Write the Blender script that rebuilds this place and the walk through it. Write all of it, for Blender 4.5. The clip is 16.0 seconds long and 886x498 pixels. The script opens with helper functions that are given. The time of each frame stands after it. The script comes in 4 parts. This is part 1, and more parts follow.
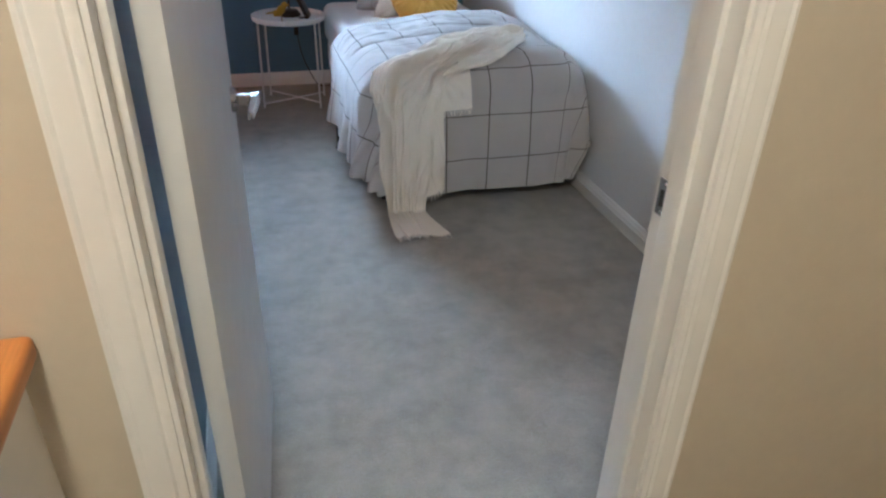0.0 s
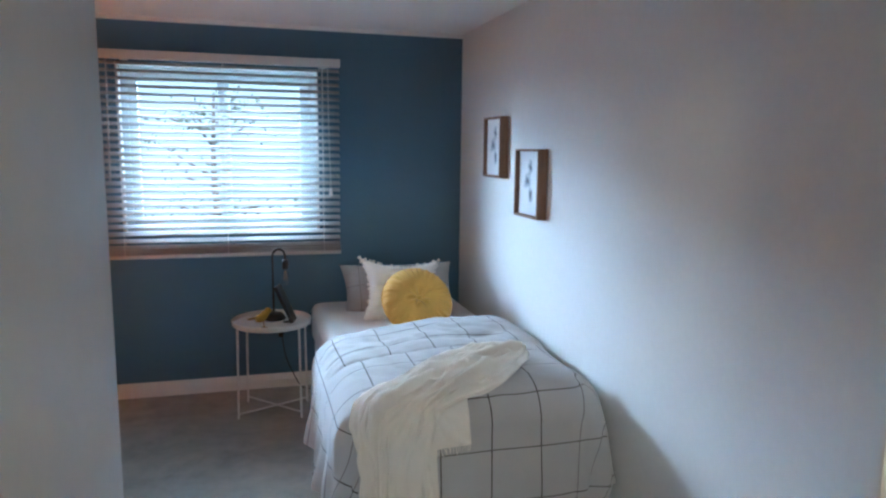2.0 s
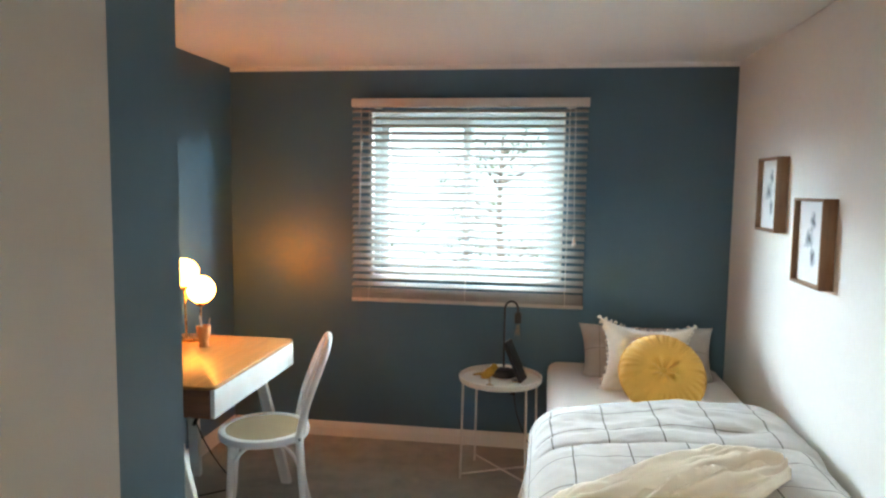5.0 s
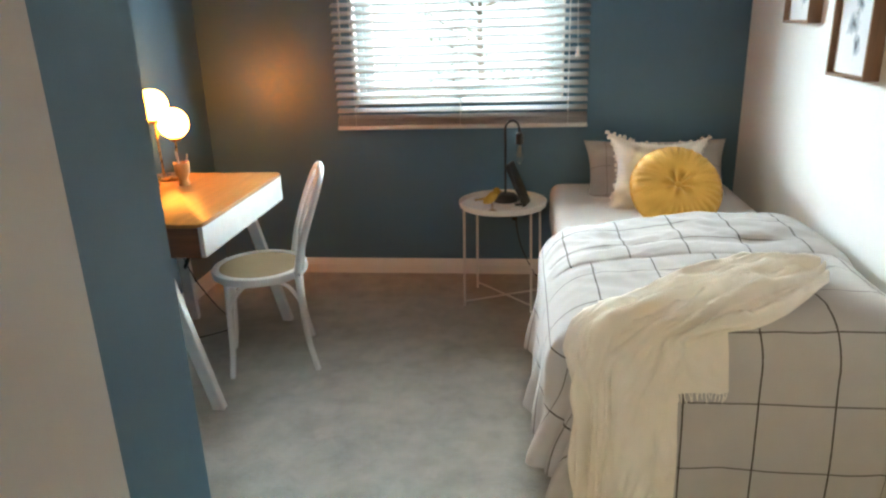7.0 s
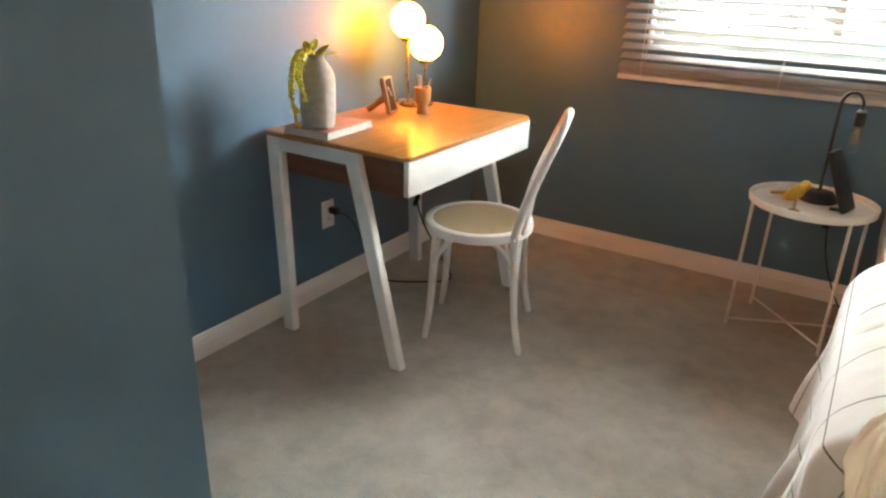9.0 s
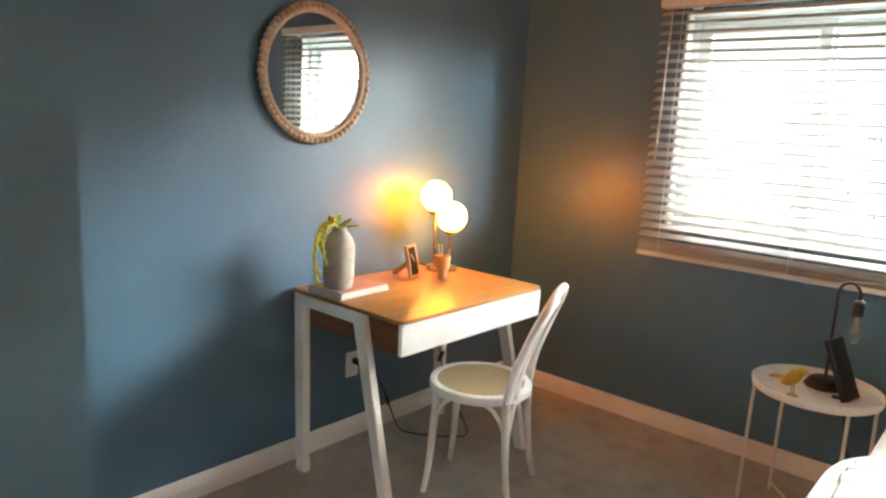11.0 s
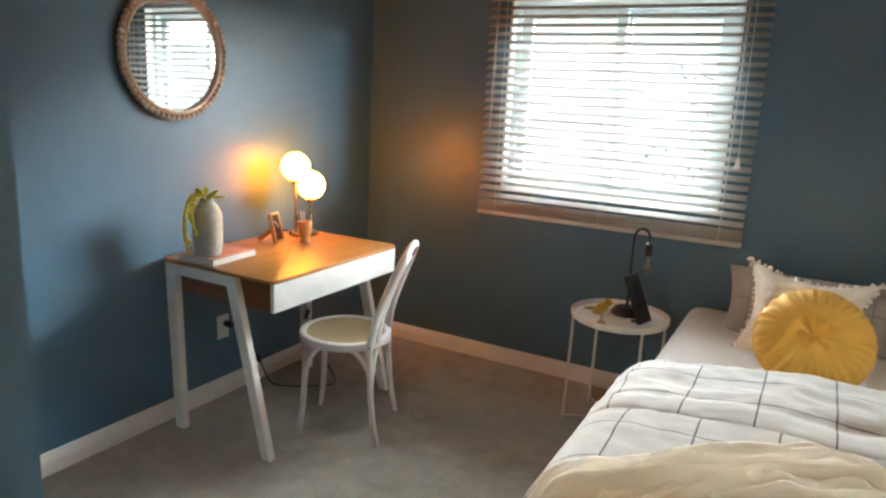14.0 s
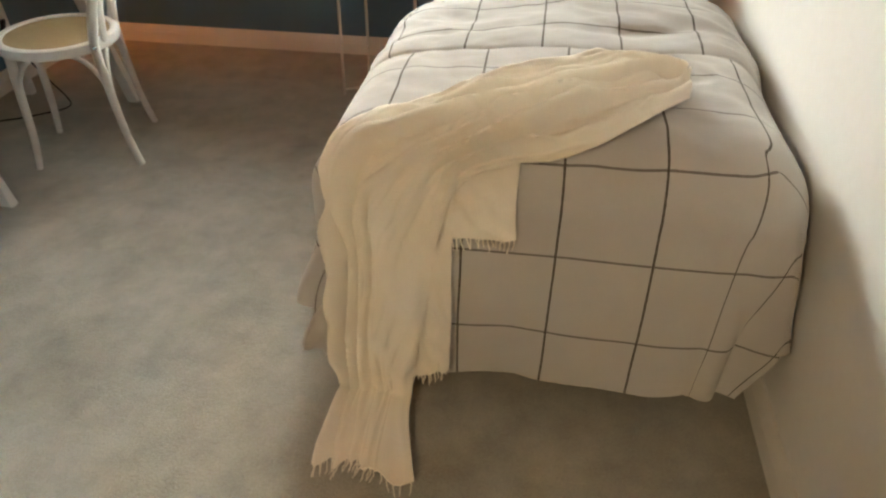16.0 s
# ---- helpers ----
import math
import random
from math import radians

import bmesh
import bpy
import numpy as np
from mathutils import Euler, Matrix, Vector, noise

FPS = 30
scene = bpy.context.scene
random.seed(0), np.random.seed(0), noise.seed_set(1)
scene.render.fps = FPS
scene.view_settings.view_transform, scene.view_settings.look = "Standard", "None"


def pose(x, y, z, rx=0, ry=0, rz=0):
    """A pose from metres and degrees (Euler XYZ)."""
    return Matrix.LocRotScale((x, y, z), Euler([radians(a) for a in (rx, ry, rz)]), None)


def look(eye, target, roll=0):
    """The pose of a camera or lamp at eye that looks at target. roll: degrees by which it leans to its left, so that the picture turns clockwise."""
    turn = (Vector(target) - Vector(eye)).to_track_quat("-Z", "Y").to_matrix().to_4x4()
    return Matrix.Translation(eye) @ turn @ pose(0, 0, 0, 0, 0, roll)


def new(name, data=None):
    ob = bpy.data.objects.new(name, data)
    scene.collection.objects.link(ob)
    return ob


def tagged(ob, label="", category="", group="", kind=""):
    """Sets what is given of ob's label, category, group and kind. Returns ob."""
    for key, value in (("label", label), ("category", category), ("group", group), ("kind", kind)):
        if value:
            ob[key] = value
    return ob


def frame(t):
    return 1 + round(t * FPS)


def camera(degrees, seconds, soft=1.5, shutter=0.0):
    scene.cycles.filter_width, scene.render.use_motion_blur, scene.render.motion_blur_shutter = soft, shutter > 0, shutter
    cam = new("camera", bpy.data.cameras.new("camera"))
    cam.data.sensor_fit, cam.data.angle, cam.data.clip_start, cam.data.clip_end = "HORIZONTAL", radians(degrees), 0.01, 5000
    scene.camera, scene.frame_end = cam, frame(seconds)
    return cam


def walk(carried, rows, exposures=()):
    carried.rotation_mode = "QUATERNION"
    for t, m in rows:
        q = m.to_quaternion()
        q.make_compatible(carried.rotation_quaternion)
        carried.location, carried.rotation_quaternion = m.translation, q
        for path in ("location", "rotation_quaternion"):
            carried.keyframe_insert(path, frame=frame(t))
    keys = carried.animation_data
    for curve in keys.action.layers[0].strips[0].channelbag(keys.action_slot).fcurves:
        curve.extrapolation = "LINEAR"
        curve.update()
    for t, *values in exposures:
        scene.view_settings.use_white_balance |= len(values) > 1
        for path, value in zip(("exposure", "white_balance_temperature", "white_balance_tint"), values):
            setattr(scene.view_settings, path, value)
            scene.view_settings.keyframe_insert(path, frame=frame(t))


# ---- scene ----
cam = camera(65.7, 16.0, soft=2.4)
PATH = [
    (0, (0.124, 0.15, 1.382), (0.607, 1.819, 0.391), 1.6),
    (0.5, (0.106, 0.266, 1.419), (0.648, 2.008, 0.598), 0.6),
    (1, (0.167, 0.386, 1.459), (0.709, 2.221, 0.877), -0.4),
    (1.5, (0.236, 0.522, 1.477), (0.762, 2.404, 1.051), 0.2),
    (2, (0.282, 0.638, 1.498), (0.818, 2.543, 1.209), 0.7),
    (2.5, (0.329, 0.763, 1.536), (0.895, 2.673, 1.364), 0.7),
    (3, (0.403, 0.855, 1.556), (0.894, 2.792, 1.48), 1.2),
    (3.5, (0.500, 0.915, 1.571), (0.673, 2.907, 1.523), 2.3),
    (4, (0.555, 0.944, 1.579), (0.385, 2.936, 1.504), 2.3),
    (4.2, (0.562, 0.959, 1.571), (0.323, 2.944, 1.481), 2.2),
    (6.3, (0.601, 1.044, 1.478), (0.302, 2.958, 0.981), -0.3),
    (6.5, (0.536, 1.093, 1.467), (0.286, 2.998, 0.91), -0.7),
    (7, (0.474, 1.187, 1.41), (0.247, 3.069, 0.773), -1.9),
    (7.5, (0.441, 1.271, 1.359), (0.069, 3.119, 0.69), -2.3),
    (8, (0.459, 1.45, 1.307), (-0.211, 3.197, 0.6), -1.2),
    (8.5, (0.492, 1.6, 1.278), (-0.358, 3.243, 0.518), 0.3),
    (9, (0.502, 1.752, 1.277), (-0.471, 3.328, 0.523), 2.0),
    (9.5, (0.563, 1.866, 1.3), (-0.564, 3.366, 0.607), 2.4),
    (10, (0.716, 1.906, 1.341), (-0.598, 3.317, 0.811), 3.4),
    (10.2, (0.768, 1.904, 1.356), (-0.577, 3.313, 0.906), 3.3),
    (12.3, (1.016, 1.592, 1.477), (-0.116, 3.211, 1.165), 2.3),
    (12.5, (1.04, 1.586, 1.484), (-0.068, 3.223, 1.179), 2.6),
    (13, (1.077, 1.557, 1.487), (0.048, 3.245, 1.185), 3.4),
    (13.5, (1.098, 1.536, 1.48), (0.12, 3.246, 1.135), 3.3),
    (14, (1.081, 1.524, 1.464), (0.152, 3.24, 1.025), 2.9),
    (14.5, (1.072, 1.536, 1.444), (0.21, 3.248, 0.873), 2.3),
    (15, (1.069, 1.567, 1.365), (0.318, 3.268, 0.628), 1.1),
    (15.5, (1.047, 1.621, 1.295), (0.535, 3.275, 0.294), 0.6),
    (16, (1.032, 1.722, 1.266), (0.795, 3.305, 0.066), 0.3),
]
walk(cam, [(t, look(eye, target, roll)) for t, eye, target, roll in PATH], [(0.0, 1.28, 4650, 4), (0.5, 1.18, 4550, 4), (1.0, 1.08, 4450, 3), (1.5, 1.12, 4400, 2), (2.0, 1.20, 4600, 0), (2.5, 1.38, 4900, -2), (3.5, 1.60, 5400, -6), (4.2, 1.60, 5650, -5), (8.5, 1.72, 6450, 2), (9.0, 1.85, 6750, 4), (10.0, 2.08, 7100, 4), (12.5, 1.58, 6350, 2), (13.5, 1.55, 6350, 2), (15.0, 1.48, 6850, 2), (16.0, 1.44, 7300, 3)])

DAYLIGHT, SKYLIGHT, SKYSIDE, GLOBE, HALL, SLAT_TILT = 0.41, 580.0, 400.0, 19.0, 116.0, 22.0

# ---------------------------------------------------------------- world and light
world = bpy.data.worlds.new("sky")
scene.world = world
world.use_nodes = True
wn = world.node_tree
sky = wn.nodes.new("ShaderNodeTexSky")
sky.sky_type = "NISHITA"
sky.sun_disc = False
sky.sun_elevation, sky.sun_rotation = radians(38), radians(200)
wn.links.new(sky.outputs[0], wn.nodes["Background"].inputs[0])
wn.nodes["Background"].inputs[1].default_value = 0.15


def lamp(name, kind, m, energy, color, size=0.1, size_y=None):
    data = bpy.data.lights.new(name, kind)
    data.energy, data.color = energy, color
    if kind == "AREA":
        data.shape = "RECTANGLE"
        data.size, data.size_y = size, size_y or size
    elif kind == "SUN":
        data.angle = size
    else:
        data.shadow_soft_size = size
    ob = new(name, data)
    ob.matrix_world = m
    return ob


# soft sun on the far side of the house
lamp("sun", "SUN", look((0, 0, 10), (0.8, 2.2, 7.6)), 5.0, (1.0, 0.95, 0.88), radians(10))
# area lamps added outside, out of view, standing in for the open sky
lamp("window_skylight_low", "AREA", look((0.14, 8.8, 3.05), (0.14, 4.9, 1.45)), SKYLIGHT * 1.15, (0.92, 0.97, 1.0), 7.0, 0.9)
lamp("window_skylight_east", "AREA", look((5.1, 8.8, 3.0), (0.14, 4.9, 1.45)), SKYSIDE * 0.5, (0.92, 0.97, 1.0), 3.0, 2.0)
lamp("window_skylight_west", "AREA", look((-5.1, 8.8, 3.0), (0.14, 4.9, 1.45)), SKYSIDE * 0.9, (0.92, 0.97, 1.0), 3.0, 2.0)
lamp("window_skylight_high", "AREA", look((0.14, 8.2, 4.35), (0.14, 4.9, 1.45)), SKYLIGHT * 0.58, (0.92, 0.97, 1.0), 5.0, 1.6)
# added fill for the dark end of the west wall beside the window
lamp("sky_fill_far_east", "AREA", look((8.5, 7.0, 2.4), (0.14, 4.9, 1.45)), SKYSIDE * 1.7, (0.92, 0.97, 1.0), 2.5, 0.9)

# ---------------------------------------------------------------- materials


class Nodes:
    """A small writer for node materials."""

    def __init__(self, name):
        self.mat = bpy.data.materials.new(name)
        self.mat.use_nodes = True
        self.tree = self.mat.node_tree
        self.shader = self.tree.nodes["Principled BSDF"]
        self.coord = self.tree.nodes.new("ShaderNodeTexCoord")

    def node(self, kind, **inputs):
        n = self.tree.nodes.new(kind)
        for key, value in inputs.items():
            n.inputs[key.replace("_", " ")].default_value = value
        return n

    def link(self, a, b):
        self.tree.links.new(a, b)

    def noise(self, scale, detail=3.0, rough=0.55, space="Object", stretch=None):
        n = self.node("ShaderNodeTexNoise", Scale=scale, Detail=detail, Roughness=rough)
        src = self.coord.outputs[space]
        if stretch:
            mp = self.node("ShaderNodeMapping", Scale=stretch)
            self.link(src, mp.inputs[0])
            src = mp.outputs[0]
        self.link(src, n.inputs["Vector"])
        return n.outputs["Fac"]

    def ramp(self, fac, stops):
        r = self.node("ShaderNodeValToRGB")
        els = r.color_ramp.elements
        while len(els) < len(stops):
            els.new(0.5)
        for e, (p, c) in zip(els, stops):
            e.position, e.color = p, (*c, 1)
        self.link(fac, r.inputs[0])
        return r.outputs[0]

    def mix(self, fac, a, b, mode="MIX"):
        m = self.node("ShaderNodeMix")
        m.data_type, m.blend_type = "RGBA", mode
        for sock, v in ((m.inputs[0], fac), (m.inputs[6], a), (m.inputs[7], b)):
            if isinstance(v, (int, float)):
                sock.default_value = v
            elif isinstance(v, tuple):
                sock.default_value = (*v, 1)
            else:
                self.link(v, sock)
        return m.outputs[2]

    def math(self, op, a, b=0.0):
        m = self.node("ShaderNodeMath")
        m.operation = op
        for sock, v in ((m.inputs[0], a), (m.inputs[1], b)):
            if isinstance(v, (int, float)):
                sock.default_value = v
            else:
                self.link(v, sock)
        return m.outputs[0]

    def bump(self, height, strength, distance=0.01, after=None):
        b = self.node("ShaderNodeBump", Strength=strength, Distance=distance)
        self.link(height, b.inputs["Height"])
        if after:
            self.link(after, b.inputs["Normal"])
        self.link(b.outputs[0], self.shader.inputs["Normal"])
        return b.outputs[0]

    def done(self, color=None, rough=0.6, metal=0.0, **more):
        s = self.shader
        if color is not None:
            if isinstance(color, tuple):
                s.inputs["Base Color"].default_value = (*color, 1)
            else:
                self.link(color, s.inputs["Base Color"])
        if isinstance(rough, (int, float)):
            s.inputs["Roughness"].default_value = rough
        else:
            self.link(rough, s.inputs["Roughness"])
        s.inputs["Metallic"].default_value = metal
        for key, value in more.items():
            s.inputs[key.replace("_", " ")].default_value = value
        return self.mat


def shade(c, k):
    return tuple(min(1.0, v * k) for v in c)


def paint(name, c, rough=0.55, spread=0.06, relief=0.12, grain=260.0, **more):
    """Rolled wall paint: faint roller stipple, slow drift of tone, scuffs."""
    n = Nodes(name)
    slow = n.ramp(n.noise(1.7, 4), [(0.3, shade(c, 1 - spread)), (0.7, shade(c, 1 + spread))])
    fine = n.noise(grain, 2)
    col = n.mix(0.05, slow, n.ramp(n.noise(38, 4), [(0.35, shade(c, 0.75)), (0.65, shade(c, 1.2))]))
    n.bump(fine, relief, 0.002)
    return n.done(col, n.ramp(n.noise(5, 3), [(0.3, (rough - 0.06,) * 3), (0.7, (rough + 0.06,) * 3)]), **more)


def gloss(name, c, rough=0.3, metal=0.0, spread=0.05, scale=9.0, **more):
    """Lacquer, enamel, plastic or metal with slight wear in tone and gloss."""
    n = Nodes(name)
    col = n.ramp(n.noise(scale, 5), [(0.3, shade(c, 1 - spread)), (0.7, shade(c, 1 + spread))])
    r = n.ramp(n.noise(scale * 6, 4), [(0.3, (max(0.02, rough - 0.05),) * 3), (0.7, (rough + 0.07,) * 3)])
    n.bump(n.noise(90, 3), 0.04, 0.002)
    return n.done(col, r, metal, **more)


def cloth(name, c, weave=900.0, spread=0.08, rough=0.9, relief=0.25, lines=None):
    """Woven cloth; lines=(pitch, width, colour) draws a woven windowpane check in cloth metres."""
    n = Nodes(name)
    col = n.ramp(n.noise(6, 5), [(0.3, shade(c, 1 - spread)), (0.7, shade(c, 1 + spread))])
    thread = n.noise(weave, 2, 0.6)
    col = n.mix(0.12, col, n.ramp(thread, [(0.35, shade(c, 0.7)), (0.65, shade(c, 1.15))]))
    if lines:
        pitch, width, ink, faint = lines
        sep = n.node("ShaderNodeSeparateXYZ")
        n.link(n.coord.outputs["UV"], sep.inputs[0])
        marks = []
        for axis in (0, 1):
            u = n.math("DIVIDE", sep.outputs[axis], pitch)
            d = n.math("MULTIPLY", n.math("ABSOLUTE", n.math("SUBTRACT", n.math("FRACT", u), 0.5)), pitch)
            wob = n.math("MULTIPLY", n.math("SUBTRACT", n.noise(160, 2, space="UV"), 0.5), width * 0.6)
            line = n.math("LESS_THAN", n.math("ADD", d, wob), width / 2)
            marks.append(n.math("MULTIPLY", line, 1.0 if axis == 0 else faint))
        col = n.mix(n.math("MAXIMUM", *marks), col, n.mix(0.25, ink, n.ramp(thread, [(0.3, shade(ink, 0.5)), (0.7, shade(ink, 2.0))])))
    b = n.bump(thread, relief, 0.001)
    n.bump(n.noise(22, 4), 0.25, 0.006, after=b)
    return n.done(col, rough, Sheen_Weight=0.15)


def wood(name, c, along="Y", rough=0.4, dark=0.6, scale=1.0):
    n = Nodes(name)
    st = {"X": (0.8, 14, 14), "Y": (14, 0.8, 14), "Z": (14, 14, 0.8)}[along]
    st = tuple(v * scale for v in st)
    grain = n.noise(3.2, 6, 0.62, stretch=st)
    fine = n.noise(16, 4, 0.7, stretch=st)
    col = n.ramp(grain, [(0.28, shade(c, dark)), (0.5, c), (0.75, shade(c, 1.25))])
    col = n.mix(0.25, col, n.ramp(fine, [(0.35, shade(c, 0.5)), (0.6, shade(c, 1.2))]))
    n.bump(fine, 0.1, 0.001)
    return n.done(col, n.ramp(fine, [(0.3, (rough - 0.08,) * 3), (0.7, (rough + 0.1,) * 3)]))


def glowing(name, c, strength, body=(0.85, 0.8, 0.72)):
    n = Nodes(name)
    n.shader.inputs["Emission Color"].default_value = (*c, 1)
    n.shader.inputs["Emission Strength"].default_value = strength
    return n.done(body, 0.3)


def carpet_material():
    """Cut-pile carpet: fibres, tufts and broad patches where the pile lies over."""
    n = Nodes("carpet")
    c = (0.41, 0.385, 0.33)
    patch = n.noise(3.1, 5, 0.62)
    blot = n.noise(11, 5, 0.65)
    tuft = n.noise(170, 3, 0.7)
    fibre = n.noise(620, 2, 0.7)
    col = n.ramp(patch, [(0.37, shade(c, 0.72)), (0.5, c), (0.62, shade(c, 1.24))])
    col = n.mix(0.5, col, n.ramp(blot, [(0.36, shade(c, 0.72)), (0.5, c), (0.64, shade(c, 1.26))]))
    col = n.mix(0.26, col, n.ramp(tuft, [(0.3, shade(c, 0.4)), (0.52, c), (0.75, shade(c, 1.5))]))
    a = n.bump(tuft, 0.7, 0.008)
    b = n.bump(fibre, 0.5, 0.003, after=a)
    n.bump(n.math("ADD", blot, patch), 0.35, 0.02, after=b)
    return n.done(col, 0.98, Sheen_Weight=0.25, Specular_IOR_Level=0.1)


BLUE = (0.069, 0.144, 0.211)
M = {
    "blue": paint("blue_paint", BLUE, 0.39, 0.05, 0.14, Specular_IOR_Level=0.65),
    "white_wall": paint("white_wall_paint", (0.80, 0.785, 0.755), 0.6, 0.02, 0.12),
    "beige": paint("beige_paint", (0.56, 0.49, 0.375), 0.6, 0.04, 0.14),
    "ceiling": paint("ceiling_paint", (0.85, 0.835, 0.805), 0.85, 0.02, 0.5, 120.0),
    "trim": gloss("trim_enamel", (0.80, 0.775, 0.73), 0.38, 0, 0.03, 4.0),
    "door": gloss("door_enamel", (0.66, 0.655, 0.64), 0.42, 0, 0.03, 3.0),
    "carpet": carpet_material(),
    # white vinyl; the cyan tint is window glare put into the base colour
    "vinyl": gloss("window_vinyl_glare_tint", (0.74, 0.81, 0.82), 0.35, 0, 0.03),
    # white slats, base darkened and gloss cut so window light doesn't clip them
    "slat": gloss("faux_wood_slat_dimmed", (0.42, 0.413, 0.395), 0.7, 0, 0.03, 6.0, Specular_IOR_Level=0.12),
    "blind_rail": gloss("faux_wood_rail", (0.58, 0.55, 0.52), 0.5, 0, 0.03, 6.0),
    "cord": cloth("blind_cord", (0.78, 0.76, 0.72)),
    "chrome": gloss("chrome", (0.50, 0.50, 0.51), 0.16, 1.0, 0.04),
    "brass": gloss("brass", (0.42, 0.27, 0.11), 0.28, 1.0, 0.08),
    "black_metal": gloss("black_metal", (0.012, 0.012, 0.014), 0.42, 0, 0.2),
    "black_plastic": gloss("black_plastic", (0.012, 0.012, 0.014), 0.35, 0, 0.2),
    "white_metal": gloss("white_metal", (0.78, 0.76, 0.72), 0.4, 0, 0.04, 14.0),
    "white_paint_wood": gloss("white_painted_wood", (0.80, 0.79, 0.76), 0.42, 0, 0.05, 12.0),
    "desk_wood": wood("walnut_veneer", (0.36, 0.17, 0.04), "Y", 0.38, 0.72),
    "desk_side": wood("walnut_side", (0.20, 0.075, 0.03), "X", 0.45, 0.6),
    "frame_wood": wood("frame_wood", (0.22, 0.115, 0.055), "Z", 0.5, 0.6),
    "bead_wood": wood("bead_wood", (0.47, 0.38, 0.29), "Z", 0.6, 0.6, 2.0),
    "gold_wood": wood("light_wood", (0.55, 0.31, 0.12), "Z", 0.45, 0.7, 2.0),
    "rail_wood": wood("orange_oak", (0.56, 0.22, 0.045), "Y", 0.35, 0.65),
    "plate": gloss("outlet_plastic", (0.80, 0.78, 0.74), 0.35, 0, 0.02),
    "rubber": gloss("black_cord", (0.014, 0.014, 0.014), 0.5, 0, 0.2),
    "globe": glowing("opal_glass_lit", (1.0, 0.265, 0.024), GLOBE),
    "duvet": cloth("plaid_duvet_cotton", (0.53, 0.505, 0.48), 700, 0.05, 0.92, 0.25, (0.192, 0.0050, (0.075, 0.062, 0.052), 0.8)),
    "sheet": cloth("white_sheet", (0.76, 0.745, 0.72), 900, 0.03),
    "throw": cloth("cream_throw", (0.92, 0.86, 0.755), 420, 0.03, 0.95, 0.5),
    "plaid_pillow": cloth("plaid_pillow_cotton", (0.43, 0.395, 0.365), 700, 0.05, 0.92, 0.25, (0.15, 0.004, (0.25, 0.23, 0.215), 1.0)),
    "white_pillow": cloth("ivory_pillow", (0.82, 0.765, 0.69), 380, 0.05, 0.95, 0.5),
    "yellow": cloth("mustard_velvet", (0.74, 0.425, 0.072), 500, 0.10, 0.8, 0.3),
    "cane": None,
    "ceramic": gloss("speckled_ceramic", (0.36, 0.32, 0.265), 0.55, 0, 0.14, 40.0),
    "leaf": gloss("yellow_green_leaf", (0.78, 0.64, 0.07), 0.55, 0, 0.3, 60.0),
    "leaf_dark": gloss("olive_leaf", (0.30, 0.30, 0.03), 0.55, 0, 0.3, 60.0),
    "paper": gloss("paper_pages", (0.62, 0.58, 0.53), 0.8, 0, 0.05, 60.0),
    "pink_cover": gloss("coral_cover", (0.40, 0.19, 0.14), 0.5, 0, 0.1, 14.0),
    "bird": gloss("mustard_felt", (0.36, 0.22, 0.02), 0.8, 0, 0.15, 60.0),
    "grass": gloss("grass", (0.06, 0.09, 0.03), 0.9, 0, 0.4, 2.0),
    "foliage": gloss("foliage", (0.12, 0.13, 0.09), 0.7, 0, 0.4, 20.0),
    "bark": gloss("bark", (0.14, 0.11, 0.09), 0.9, 0, 0.3, 20.0),
    "siding": paint("pale_siding", (0.62, 0.62, 0.60), 0.7, 0.05, 0.2),
    "roof": paint("roof_shingle", (0.12, 0.115, 0.11), 0.9, 0.15, 0.6, 30.0),
    "concrete": paint("foundation", (0.4, 0.39, 0.37), 0.9, 0.1, 0.4, 60.0),
    "steel": gloss("strike_steel", (0.34, 0.33, 0.32), 0.35, 1.0, 0.1),
    # black for uncut latch hole and outlet slots; their inner shade as colour
    "dark": gloss("hole_shade_black", (0.01, 0.01, 0.01), 0.6),
}


def cane_material():
    n = Nodes("woven_cane")
    wv = n.node("ShaderNodeTexWave", Scale=95.0, Distortion=0.6)
    wv2 = n.node("ShaderNodeTexWave", Scale=95.0, Distortion=0.6)
    wv2.bands_direction = "Y"
    for w in (wv, wv2):
        n.link(n.coord.outputs["Object"], w.inputs["Vector"])
    weave = n.math("MULTIPLY", wv.outputs["Fac"], wv2.outputs["Fac"])
    c = (0.44, 0.33, 0.17)
    col = n.ramp(weave, [(0.1, shade(c, 0.72)), (0.6, c), (1.0, shade(c, 1.2))])
    col = n.mix(0.2, col, n.ramp(n.noise(14, 4), [(0.3, shade(c, 0.75)), (0.7, shade(c, 1.15))]))
    n.bump(weave, 0.5, 0.002)
    return n.done(col, 0.6)


def mirror_material():
    n = Nodes("mirror_glass")
    return n.done((0.92, 0.94, 0.94), 0.015, 1.0)


def pane_material():
    n = Nodes("window_glass")
    return n.done((0.97, 1.0, 0.99), 0.0, 0.0, Transmission_Weight=1.0, IOR=1.01)


def bulb_material():
    n = Nodes("clear_bulb_glass")
    return n.done((1.0, 0.97, 0.93), 0.02, 0.0, Transmission_Weight=1.0, IOR=1.38)


